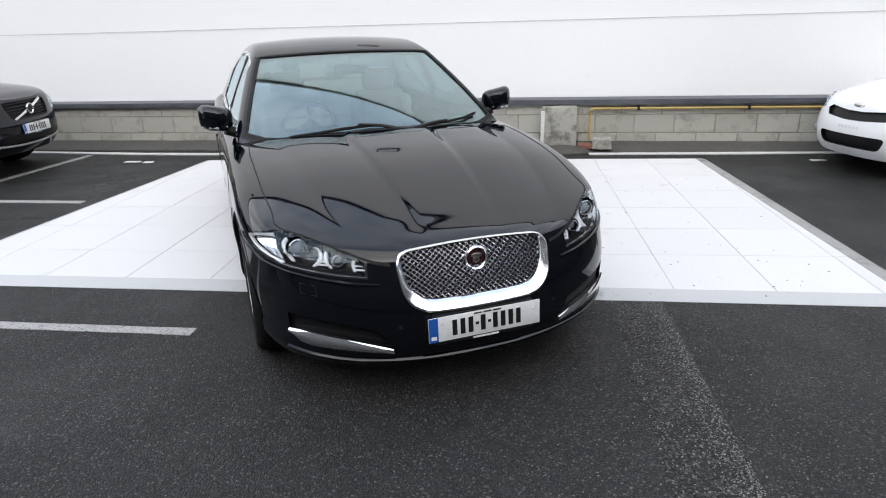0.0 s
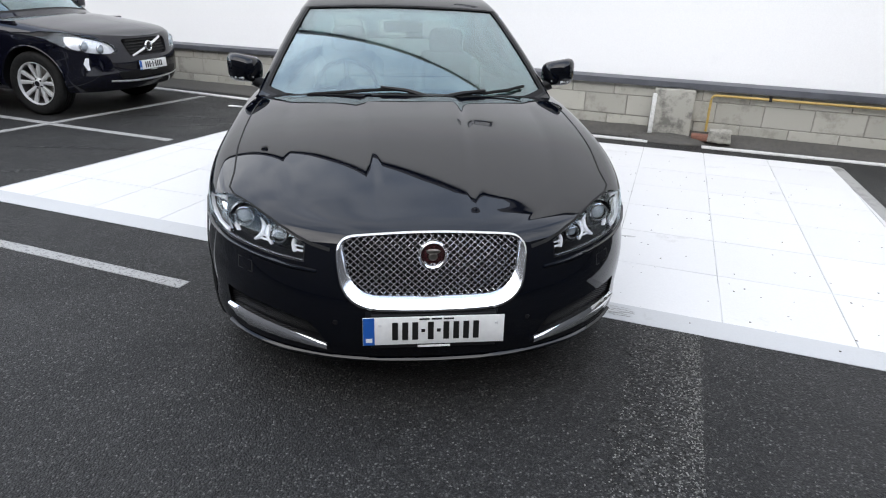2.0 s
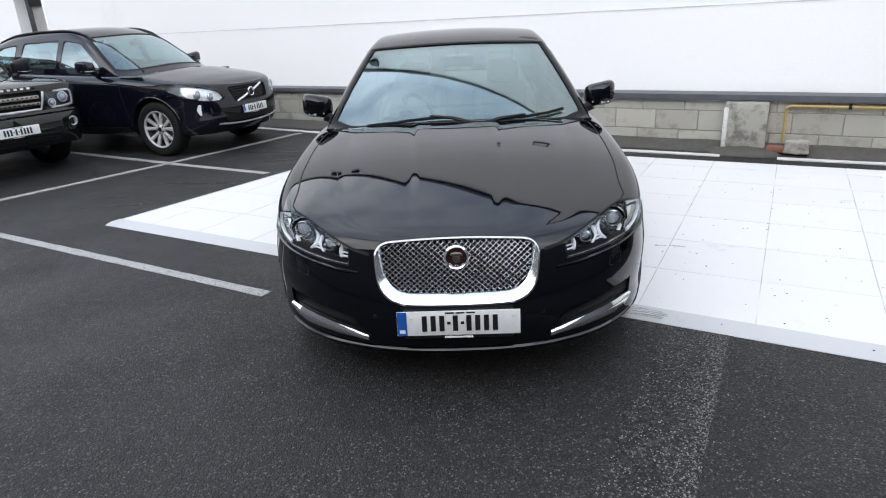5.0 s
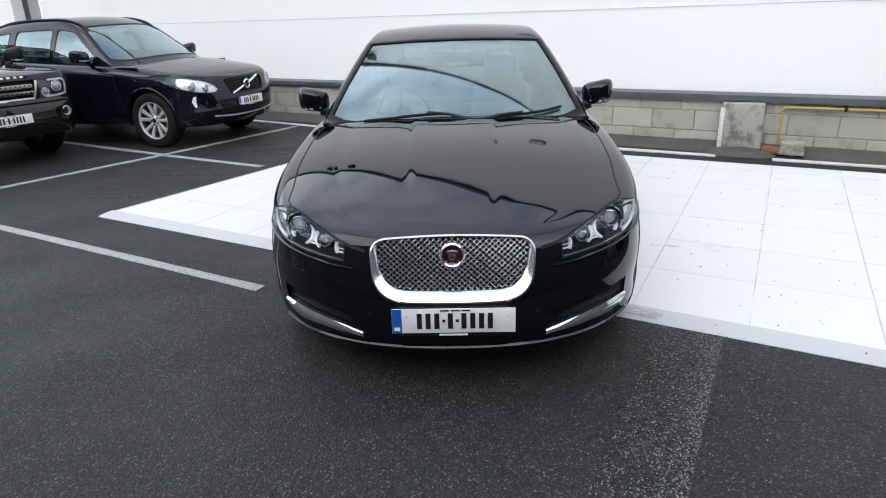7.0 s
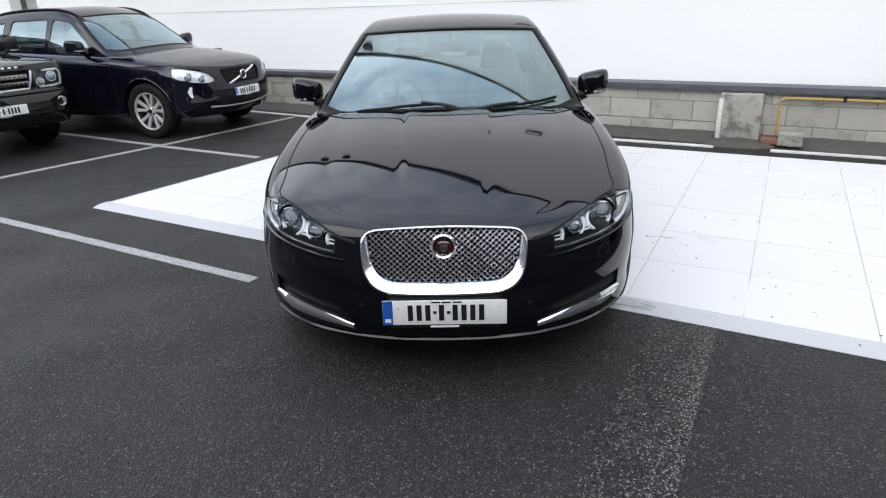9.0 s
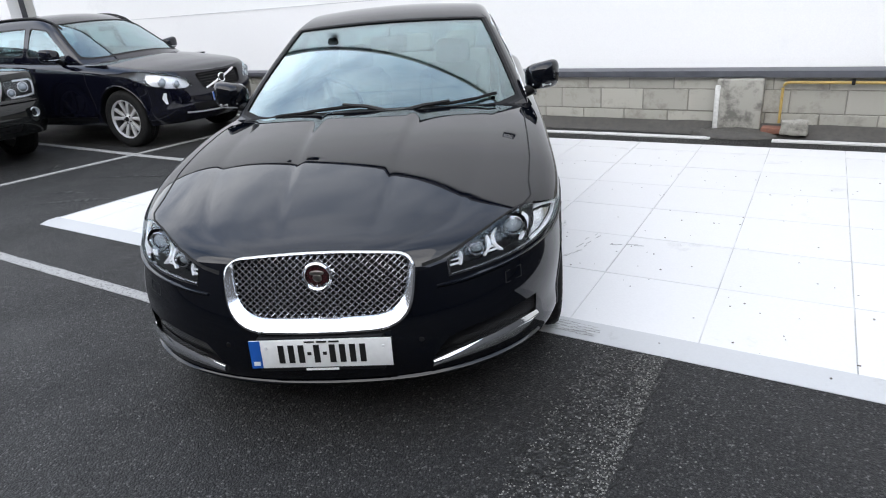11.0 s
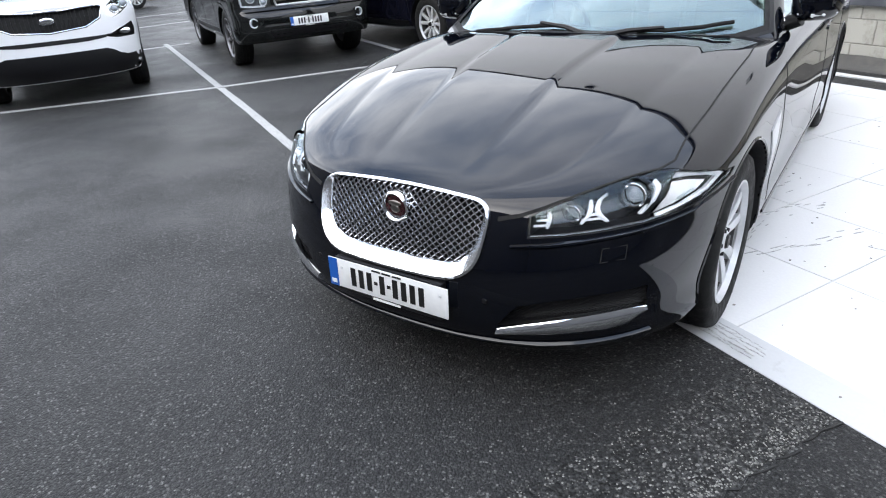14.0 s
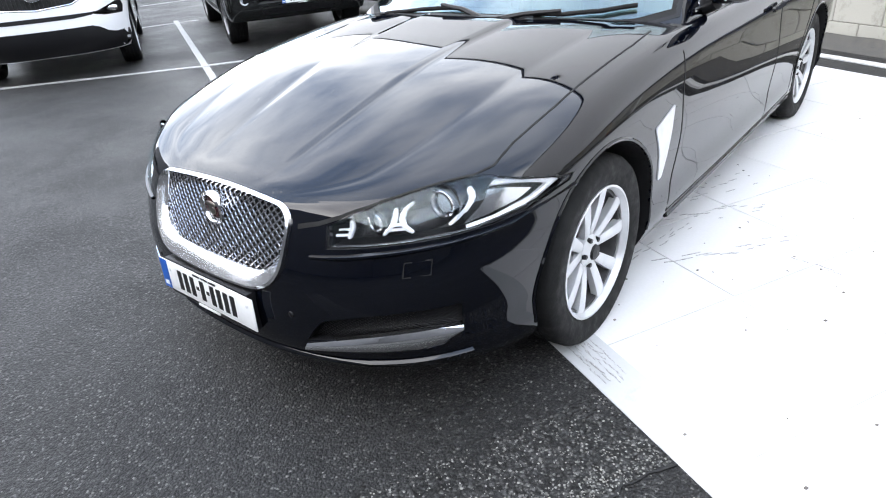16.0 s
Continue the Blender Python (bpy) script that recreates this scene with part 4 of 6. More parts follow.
def wheel_at(parent, x, y, R, width, spokes, twin, rim_frac=0.70, silver=None):
    """Tyre with tread shoulders, alloy rim with its spokes, brake disc and hub."""
    s = 1 if x > 0 else -1
    w = width / 2
    silver = silver or WHEELSILVER
    base = new("wheel")
    base.parent = parent
    base.matrix_basis = Matrix.Translation((x, y, R)) @ (Matrix.Identity(4) if s > 0 else Matrix.Rotation(math.pi, 4, "Z"))
    Rr = R * rim_frac
    bm = bmesh.new()
    prof = [(Rr, -w * .8), (Rr + .01, -w * .92), (R * .88, -w), (R * .955, -w * .93), (R * .99, -w * .78), (R, -w * .5)]
    for gx in (-0.34, 0.0, 0.34):
        prof += [(R, w * (gx - .05)), (R - .007, w * (gx - .04)), (R - .007, w * (gx + .04)), (R, w * (gx + .05))]
    prof += [(R, w * .5), (R * .99, w * .78), (R * .955, w * .93), (R * .90, w * .985), (R * .885, w), (Rr + .022, w * .96), (Rr + .008, w * .9), (Rr, w * .8)]
    lathe(bm, prof, 56)
    part("tyre", bm, RUBBER, base)
    bm = bmesh.new()
    lathe(bm, [(Rr + .003, w * .86), (Rr + .006, w * .92), (Rr - .002, w * .93), (Rr - .006, w * .86), (Rr - .012, w * .74), (Rr - .008, w * .66)], 56)
    rim = part("rim", bm, silver, base)
    bm = bmesh.new()
    lathe(bm, [(Rr - .009, w * .66), (Rr - .02, w * .66), (Rr - .03, -w * .7), (Rr - .012, -w * .75), (Rr - .002, -w * .6)], 56)
    part("barrel", bm, BARREL, base)
    face = w * .86
    def spoke(ang, r0, r1, w0, w1, skew):
        bm = bmesh.new()
        P = []
        for k in range(7):
            t = k / 6
            r = r0 + (r1 - r0) * t
            hw = (w0 + (w1 - w0) * t) / 2
            cx = skew * t
            d = face - 0.035 * (1 - t) ** 1.5 - 0.012 * t
            P.append([(d - .03, cx - hw, r), (d - .004, cx - hw, r), (d, cx - hw * .6, r), (d, cx + hw * .6, r), (d - .004, cx + hw, r), (d - .03, cx + hw, r)])
        V = [[bm.verts.new(Matrix.Rotation(ang, 3, "X") @ Vector(q)) for q in row] for row in P]
        for k in range(6):
            for j in range(6):
                bm.faces.new((V[k][j], V[k][(j + 1) % 6], V[k + 1][(j + 1) % 6], V[k + 1][j]))
        bm.faces.new(V[0])
        bm.faces.new(V[-1][::-1])
        return bm
    for k in range(spokes):
        ang = 2 * math.pi * k / spokes
        if twin:
            for sg in (-1, 1):
                part("spoke", spoke(ang + sg * 0.91 / spokes, R * .12, Rr - .008, .032, .050, -sg * R * .065), silver, rim)
        else:
            part("spoke", spoke(ang, R * .12, Rr - .008, .05, .038, 0.0), silver, rim)
    bm = bmesh.new()
    lathe(bm, [(0.0001, face - .012), (R * .10, face - .014), (R * .17, face - .03), (R * .19, face - .06), (0.0001, face - .07)], 32, False)
    part("hub", bm, silver, rim)
    bm = bmesh.new()
    lathe(bm, [(0.0001, face - .003), (R * .075, face - .005), (R * .085, face - .014), (0.0001, face - .016)], 24, False)
    part("centre_cap", bm, TRIM, rim)
    for k in range(5):
        q = 2 * math.pi * (k + .5) / 5
        bm = bmesh.new()
        bmesh.ops.create_cone(bm, cap_ends=True, segments=8, radius1=.010, radius2=.008, depth=.014,
                              matrix=Matrix.Translation((face - .022, R * .145 * math.cos(q), R * .145 * math.sin(q))) @ Matrix.Rotation(math.pi / 2, 4, "Y"))
        part("wheel_nut", bm, TRIM, rim)
    bm = bmesh.new()
    lathe(bm, [(R * .15, 0.01), (R * .47, 0.01), (R * .47, -0.015), (R * .15, -0.015)], 40)
    part("brake_disc", bm, STEEL, base)
    return base


def seat_at(parent, x, y, z, material, wide=0.52, high=0.60):
    """Front seat: cushion, raked backrest with bolsters, headrest on two posts."""
    def soft(x0, x1, y0, y1, z0, z1, rot=0.0):
        bm = box(x0, x1, y0, y1, z0, z1, 0.05)
        bmesh.ops.bevel(bm, geom=list(bm.edges), offset=0.012, segments=1, affect="EDGES")
        return bm
    tilt = Matrix.Translation((x, y, z)) @ Matrix.Rotation(radians(-18), 4, "X")
    s = new("seat")
    s.parent = parent
    s.matrix_basis = tilt
    part("backrest", soft(-wide / 2 + .05, wide / 2 - .05, 0, .12, 0, high), material, s)
    for q in (-1, 1):
        a, b = sorted((q * (wide / 2 - .09), q * wide / 2))
        part("bolster", soft(a, b, -.05, .11, 0.02, high - .06), material, s)
    part("headrest", soft(-.13, .13, -.01, .09, high - .03, high + .17), material, s)
    for q in (-.06, .06):
        bm = bmesh.new()
        tube(bm, [(q, .04, high - .02), (q, .04, high + .08)], .006, 6)
        part("headrest_post", bm, DARKTRIM, s)
    part("cushion", soft(-wide / 2, wide / 2, -.5, .1, -.12, .02), material, s)
    return s


def plate_on(parent, tree, z, y=None, w=0.52, h=0.11, tilt=0.0, chars=(3, 1, 4), blue=True):
    """A number plate with plain bars for its characters."""
    if y is None:
        y = min((tree.ray_cast(Vector((q * w / 2, -2, zz)), Vector((0, 1, 0)))[0] or Vector((0, 9, 0))).y for q in (-1, 0, 1) for zz in (z - h / 2, z + h / 2)) - 0.012
    pl = new("number_plate")
    pl.parent = parent
    pl.matrix_basis = Matrix.Translation((0, y, z)) @ Matrix.Rotation(radians(tilt), 4, "X")
    part("carrier", box(-w / 2 + .03, w / 2 - .03, 0.0, .035, -h / 2 - .016, h / 2 + .006, .003), TRIM, pl, "black plastic plate carrier")
    part("plate_face", box(-w / 2, w / 2, -.004, .0, -h / 2, h / 2, .001), PLATE, pl)
    if blue:
        part("blue_band", box(-w / 2 + .001, -w / 2 + .042, -.0055, -.004, -h / 2 + .001, h / 2 - .001), PLATEBLUE, pl)
        part("band_mark", box(-w / 2 + .010, -w / 2 + .034, -.0065, -.0055, -h / 2 + .012, -h / 2 + .028), PLATE, pl)
    x = -w / 2 + (.10 if blue else .07)
    total = sum(chars) + 2 * .55
    step = (w - .10 - .085 if blue else w - .14) / total
    for gi, cnt in enumerate(chars):
        for k in range(cnt):
            part("plate_bar", box(x + .16 * step, x + .74 * step, -.006, -.004, -.036, .034), INK, pl)
            x += step
        if gi < 2:
            part("plate_bar", box(x + .06 * step, x + .44 * step, -.006, -.004, -.006, .006), INK, pl)
            x += .55 * step
    for k in range(3):
        part("dealer_bar", box(-.055 + .045 * k, -.018 + .045 * k, -.006, -.004, h / 2 - .012, h / 2 - .006), INK, pl)
    for q in (-w / 2 + .062, w / 2 - .03):
        part("plate_screw", box(q - .005, q + .005, -.006, -.004, .018, .028, .002), WHITE, pl)
    part("dealer_bar", box(-.06, .06, -.004, .0, -h / 2 - .013, -h / 2 - .006), PLATE, pl)
    return pl


def door_mirror(parent, x, y, z, material, s, size=(0.23, 0.14, 0.16)):
    """Mirror housing on its arm, with a side repeater and the glass behind."""
    mir = new("door_mirror")
    mir.parent = parent
    mir.matrix_basis = Matrix.Translation((x, y, z)) @ Matrix.Diagonal((s, 1, 1, 1))
    w, d, h = size
    bm = bmesh.new()
    bmesh.ops.create_icosphere(bm, subdivisions=4, radius=1)
    for v in bm.verts:
        p = v.co
        k = [math.copysign(abs(q) ** e, q) for q, e in zip(p, (0.5, 0.75, 0.6))]
        yy = k[1] * d / 2 if k[1] < 0 else k[1] * d * .22
        taper = 1 - .16 * (0.5 - k[0] * .5)
        v.co = Vector((w / 2 + .05 + k[0] * w / 2, yy + .05 * k[0] * k[0], k[2] * h / 2 * taper + .012 * k[0]))
    mtree = BVHTree.FromBMesh(bm)
    part("housing", bm, material, mir)
    bm = box(.07, w + .02, d * .21, d * .26, -h * .36, h * .36, .02)
    part("mirror_glass", bm, CHROME, mir)
    bm = bmesh.new()
    tube(bm, [(-.01, .03, -h * .80), (.03, .015, -h * .62), (.10, -.005, -h * .40)], [.034, .030, .034], 12)
    part("arm", bm, TRIM, mir)
    a, b = stroke([(.09, -h * .27), (.05 + w * .5, -h * .30), (.05 + w * .93, -h * .26)], [.008, .016, .006])
    part("repeater", band(a, b, "y", mtree, .001, .004, False, 2, .002), LIGHTBAR, mir, "slim pale indicator lens")
    return mir


def lamp_ring(bm, centre, r, t, tilt=0.0):
    ring = [Vector((centre[0] + r * math.cos(q), centre[1] + r * math.cos(q) * tilt, centre[2] + r * math.sin(q))) for q in (2 * math.pi * k / 28 for k in range(28))]
    tube(bm, ring, t, 8, True)


def build_car(name, label, c, m):
    """Body, cabin, glass, wheels, mirrors and a simple interior."""
    car = thing(name, label, "car", m, c.get("group", ""))
    shell = car_shell(c)
    tree = BVHTree.FromBMesh(shell)
    cabin, outer = car_cabin(c)
    ctree = BVHTree.FromBMesh(outer)
    R, wy, ww = c["R"], c["axles"], c["tyre"]
    cuts = []
    for y in wy:
        for s in (-1, 1):
            t = bmesh.new()
            bmesh.ops.create_cone(t, cap_ends=True, segments=56, radius1=c["arch"], radius2=c["arch"], depth=0.42,
                                  matrix=Matrix.Translation((s * (c["W"] - .12), y, R + .01)) @ Matrix.Rotation(math.pi / 2, 4, "Y"))
            cuts.append(t)
    yc0, yc1, zc0 = c["room"]
    cuts.append(box(-c["xb"] + .14, c["xb"] - .14, yc0, yc1, zc0, 1.6, 0.03))
    for poly, depth in c.get("pockets", ()):
        for s in (1, -1):
            if s < 0 and all(abs(p[0]) < 1e-6 or any(abs(q[0] + p[0]) < 1e-4 for q in poly) for p in poly):
                continue
            pl = [(s * p[0], p[1]) for p in poly]
            ys = []
            for p in pl:
                hit = tree.ray_cast(Vector((p[0], -2, p[1])), Vector((0, 1, 0)))[0]
                ys.append(hit.y if hit else 0.3)
            t = bmesh.new()
            a = [t.verts.new((p[0], y - .3, p[1])) for p, y in zip(pl, ys)]
            b = [t.verts.new((p[0], y + depth, p[1])) for p, y in zip(pl, ys)]
            k = len(pl)
            t.faces.new(a)
            t.faces.new(b[::-1])
            for i in range(k):
                t.faces.new((a[i], b[i], b[(i + 1) % k], a[(i + 1) % k]))
            bmesh.ops.triangulate(t, faces=[f for f in t.faces if len(f.verts) > 4])
            bmesh.ops.recalc_face_normals(t, faces=t.faces)
            cuts.append(t)
    part_mesh("body", carve(shell.copy(), cuts, (c["paint"], TRIM)), car, c.get("bodylabel", ""))
    # openings in the cabin shell
    wcuts, panes = [], []
    ws = screen_outline(c, *c["screen"])
    wcuts.append(prism(ws, "z", 0.7, 2.4))
    panes.append(("windscreen", ws, "z", GLASS))
    rs = screen_outline(c, *c["backlight"])
    wcuts.append(prism(rs, "z", 0.7, 2.4))
    panes.append(("rear_window", rs, "z", TINT if c.get("dark") else GLASS))
    for poly in c["windows"]:
        pr = rounded(poly, c.get("wround", 0.05), 4)
        for s, ax in ((1, "x"), (-1, "-x")):
            wcuts.append(prism(pr, "x", s * 0.35, s * 1.3))
            panes.append(("side_window", pr, ax, TINT if c.get("dark") else GLASS))
    part_mesh("roof", carve(cabin, wcuts, (c["paint"], DARKTRIM)), car)
    for nm, poly, ax, mt in panes:
        ob = part(nm, patch(poly, ax, ctree, -0.006, 0.004, 0.10), mt, car, sharp=60)
        ob.visible_shadow = False
    # dark frames round the glass
    a = screen_outline(c, c["screen"][0] - .012, c["screen"][1] + .015, c["screen"][2] - .018)
    part("screen_seal", band(a, ws, "z", ctree, 0.0015, 0.006, True, 1), TRIM, car)
    cy = sum(p[1] for p in ws) / len(ws)
    fr = [(p[0] * 0.972, cy + (p[1] - cy) * (0.95 if p[1] < cy else 0.96)) for p in ws]
    part("screen_border", band(ws, fr, "z", ctree, 0.0005, 0.0015, True, 2), GAP, car, "black dotted glass border")
    for poly in c["windows"]:
        pr = rounded(poly, c.get("wround", 0.05), 4)
        cy, cz = sum(p[0] for p in pr) / len(pr), sum(p[1] for p in pr) / len(pr)
        big = [((p[0] - cy) * 1.0 + cy + math.copysign(.014, p[0] - cy), cz + (p[1] - cz) + math.copysign(.016, p[1] - cz)) for p in pr]
        for ax in ("x", "-x"):
            part("window_trim", band(big, pr, ax, ctree, 0.002, 0.008, True, 1), c.get("wtrim", TRIM), car)
    # floor of the cabin, dashboard, wheel, seats
    part("dashboard", box(-c["xb"] + .16, c["xb"] - .16, yc0 - .04, yc0 + .42, c["belt"] - .32, c["belt"] - .015, .06), DARKTRIM, car)
    sx = 0.36 if c.get("rhd", True) else -0.36
    sx = -sx
    st = new("steering_wheel")
    st.parent = car
    st.matrix_basis = Matrix.Translation((sx, yc0 + .50, c["belt"] - .02)) @ Matrix.Rotation(radians(-66), 4, "X")
    bm = bmesh.new()
    tube(bm, [(0.185 * math.cos(q), 0.185 * math.sin(q), 0) for q in (2 * math.pi * k / 40 for k in range(40))], 0.015, 8, True)
    part("wheel_rim", bm, DARKTRIM, st)
    bm = bmesh.new()
    for q in (0.0, math.pi, 1.5 * math.pi):
        tube(bm, [(0.04 * math.cos(q), 0.04 * math.sin(q), -.015), (0.18 * math.cos(q), 0.18 * math.sin(q), 0)], .013, 6)
    bmesh.ops.create_uvsphere(bm, u_segments=16, v_segments=8, radius=.065, matrix=Matrix.Diagonal((1, 1, .5, 1)))
    part("wheel_hub", bm, DARKTRIM, st)
    for x in (-.37, .37):
        seat_at(car, x, yc0 + 1.20, c["belt"] - .36, c["seat"], high=c.get("seath", .60))
    bench = new("rear_bench")
    bench.parent = car
    bench.matrix_basis = Matrix.Translation((0, yc0 + 2.15, c["belt"] - .36)) @ Matrix.Rotation(radians(-22), 4, "X")
    part("bench_back", box(-.64, .64, 0, .14, 0, .56, .05), c["seat"], bench)
    for x in (-.40, 0, .40):
        part("headrest", box(x - .13, x + .13, 0.01, .10, .57, .73, .04), c["seat"], bench)
    bm = bmesh.new()
    tube(bm, [(0, c["screen"][1] - .02, ctop(c, c["screen"][1]) - .05), (0, c["screen"][1] - .06, ctop(c, c["screen"][1]) - .11)], .012, 6)
    block(bm, -.12, .12, c["screen"][1] - .085, c["screen"][1] - .055, ctop(c, c["screen"][1]) - .16, ctop(c, c["screen"][1]) - .09, .015)
    part("rear_view_mirror", bm, DARKTRIM, car)
    for y in wy:
        for s in (-1, 1):
            wheel_at(car, s * (c["W"] - c.get("inset", .035) - ww / 2), y, R, ww, c["spokes"], c.get("twin", False), c.get("rimf", .70), c.get("silver"))
    return car, tree, ctree


def ctop(c, y):
    return c["zg"](y)

# --- the black saloon
BONNET_IN = curve((0, .17), (.15, .182), (.5, .205), (1.0, .232), (1.7, .268))
BONNET_OUT = curve((0, .40), (.15, .45), (.3, .505), (.7, .585), (1.25, .625), (1.7, .64))


def bonnet_creases(y, end):
    """The two creases on each side of the bonnet at y."""
    return min(BONNET_IN(y), .36 * end), min(BONNET_OUT(y), .74 * end)


def saloon_extra(x, y, sh):
    """A bonnet of five slightly domed panels that meet in shallow creases."""
    x = abs(x)
    if y > 1.8 or sh < 0.08:
        return 0.0
    k = clamp((y - .03) / .24) * clamp((1.8 - y) / .32)
    c1, c2 = bonnet_creases(y, sh - .05)
    step = 0.011 * clamp(y / 1.35) * clamp((c1 + .018 - x) / .036)
    if x < c1:
        h = 0.0025 * (1 - (x / c1) ** 2)
    elif x < c2:
        h = 0.0045 * (1 - ((x - (c1 + c2) / 2) / ((c2 - c1) / 2)) ** 2)
    else:
        h = 0.0065 * max(0, 1 - ((x - (c2 + sh) / 2) / ((sh - c2) / 2)) ** 2)
    return (h + step) * k


XF = dict(
    L=4.96, W=0.948, front=(1.0, 3.0, 2.35), rear=(0.95, 3.0, 2.6), zb=0.19,
    ze=curve((0, .685), (.15, .70), (.35, .735), (.6, .785), (.9, .850), (1.2, .895), (1.6, .930), (2.2, .945), (3.2, .965), (4.2, .985), (4.7, .96), (4.96, .90)),
    zc=curve((0, .685), (.08, .716), (.2, .749), (.4, .803), (.6, .855), (.7, .8795), (.8, .9015), (.9, .9195), (1.0, .9345), (1.2, .957), (1.5, .980), (2.0, .96), (4.0, .97), (4.3, 1.06), (4.8, 1.05), (4.96, .90)),
    lean=curve((.15, .10), (.20, .055), (.26, .022), (.37, .012), (.48, .030), (.60, .070), (.70, .115)),
    rlean=curve((.15, .12), (.35, .0), (.6, .02), (.9, .10), (1.1, .16)),
    g=curve((0, .945), (.08, .975), (.3, .985), (.55, 1.0), (.75, .99), (.9, .98), (1.0, .955)),
    extra=saloon_extra, creases=bonnet_creases, crown_power=3.2, round=0.05, nf=40, nm=60, nt=44, ns=20,
    zg=curve((1.30, .87), *[(1.42 + .14 * k, .965 + .0518 * k + .105 * (1 - math.exp(-.4 * k))) for k in range(8)], (2.7, 1.49), (3.0, 1.505), (3.35, 1.49), (3.7, 1.43), (4.1, 1.28), (4.45, 1.10), (4.6, 1.0)),
    belt=0.955, xb=0.855, mid=3.0, cab=(1.34, 4.62), bow=0.16, crown=0.035, tumble=(0.36, 0.20), nc=80,
    screen=(1.44, 2.37, 0.045), backlight=(4.40, 3.62, 0.05), room=(1.60, 4.1, 0.42),
    windows=(((1.86, 1.0), (2.50, 1.365), (2.80, 1.41), (2.83, 1.0)), ((2.90, 1.0), (2.87, 1.41), (3.3, 1.395), (3.72, 1.25), (3.80, 1.03))),
    R=0.336, axles=(0.91, 3.83), tyre=0.235, arch=0.372, inset=0.022, rimf=0.68, spokes=5, twin=True,
    paint=BLACK, seat=CREAM, seath=.53, wtrim=CHROME,
)
def bowed_top(pts):
    """The grille outline with its upper edge bowed up in the middle."""
    return [Vector((q.x, q.y + (0.013 * (1 - (q.x / .36) ** 2) if q.y > .6 else -0.004 * (1 - (q.x / .34) ** 2)))) for q in pts]


def spread(pts, r, n=8, k=9):
    """Rounded corners with extra points along the long edges."""
    P = rounded(pts, r, n)
    out = []
    for a, b in zip(P, P[1:] + P[:1]):
        m = k if (b - a).length > .2 else 1
        out += [a.lerp(b, i / m) for i in range(m)]
    return out


GRILLE = bowed_top(spread([(-.328, .682), (.328, .682), (.300, .489), (-.300, .489)], [.055, .055, .11, .11]))
GROUT = bowed_top(spread([(-.360, .689), (.360, .689), (.332, .444), (-.332, .444)], [.075, .075, .135, .135]))
LAMP = [(.463, .652), (.519, .680), (.604, .719), (.689, .744), (.737, .754), (.792, .754), (.869, .733), (.922, .703), (.920, .684), (.880, .648), (.832, .634), (.762, .622), (.67, .611), (.57, .600), (.470, .592)]
FOG = [(.400, .303), (.430, .345), (.462, .379), (.55, .400), (.645, .415), (.72, .422), (.791, .427), (.788, .352), (.675, .347), (.55, .326)]
XF["pockets"] = (([p.lerp(q, .12) for p, q in zip(GROUT, GRILLE)], .07), (LAMP, .10), (FOG, .06))
XFM = Matrix.Rotation(radians(1.0), 4, "Z")
saloon, st, ct = build_car("saloon_car", "glossy black saloon car with cream leather seats", XF, XFM)


def on(tree, x, z, d=0.0):
    hit = tree.ray_cast(Vector((x, -2, z)), Vector((0, 1, 0)))[0]
    return Vector((x, (hit.y if hit else 0.2) + d, z))


# grille: chrome surround, lattice, badge
grille = new("grille")
grille.parent = saloon
big, small = GROUT, GRILLE


def sloped_ring(outer, inner, tree, d_out, d_in, thick=0.03, across=5):
    """A closed rim whose outer edge stands further out than its inner edge, rounded over at the outside."""
    bm = bmesh.new()
    F, K = [], []
    for p, q in zip(outer, inner):
        f, k = [], []
        for i in range(across + 1):
            t = i / across
            m = Vector(p).lerp(Vector(q), t)
            d = d_in + (d_out - d_in) * (1 - t) ** 0.8 if i else d_out * 0.55
            c = on(tree, m.x, m.y, -d)
            f.append(bm.verts.new(c))
            k.append(bm.verts.new(c + Vector((0, thick + d, 0))))
        F.append(f)
        K.append(k)
    n = len(F)
    for i in range(n):
        j = (i + 1) % n
        for a in range(across):
            bm.faces.new((F[i][a], F[i][a + 1], F[j][a + 1], F[j][a]))
            bm.faces.new((K[i][a], K[j][a], K[j][a + 1], K[i][a + 1]))
        bm.faces.new((F[i][0], F[j][0], K[j][0], K[i][0]))
        bm.faces.new((F[i][across], K[i][across], K[j][across], F[j][across]))
    bmesh.ops.recalc_face_normals(bm, faces=bm.faces)
    return bm


part("surround", sloped_ring(big, small, st, 0.022, -0.016), BRIGHTWORK, grille, "bright chrome grille surround")
bm = patch(GRILLE, "y", st, -0.062, 0.004, 0.1)
part("grille_back", bm, GAP, grille)


def inside(p, poly):
    r = False
    for a, b in zip(poly, poly[1:] + poly[:1]):
        if (a[1] > p[1]) != (b[1] > p[1]) and p[0] < (b[0] - a[0]) * (p[1] - a[1]) / (b[1] - a[1]) + a[0]:
            r = not r
    return r


bm = bmesh.new()
PX, PZ2 = 0.0262, 0.0215
gsmall = [tuple(p) for p in small]
for sgn in (-1, 1):
    for k in range(-40, 41):
        run = []
        for i in range(0, 61):
            z = .47 + .24 * i / 60
            x = k * PX + sgn * (z - .47) * PX / PZ2
            if inside((x, z), gsmall):
                wob = 0.0006 * math.cos(2 * math.pi * (z - .47) / PZ2 + k * math.pi)
                run.append(on(st, x, z, 0.024 + wob))
            elif len(run) > 1:
                tube(bm, run, 0.0034, 6)
                run = []
            else:
                run = []
        if len(run) > 1:
            tube(bm, run, 0.0034, 6)
part("lattice", bm, MESHGREY, grille, "chrome diamond mesh")
bc = on(st, 0, .630, 0.004)
bm = bmesh.new()
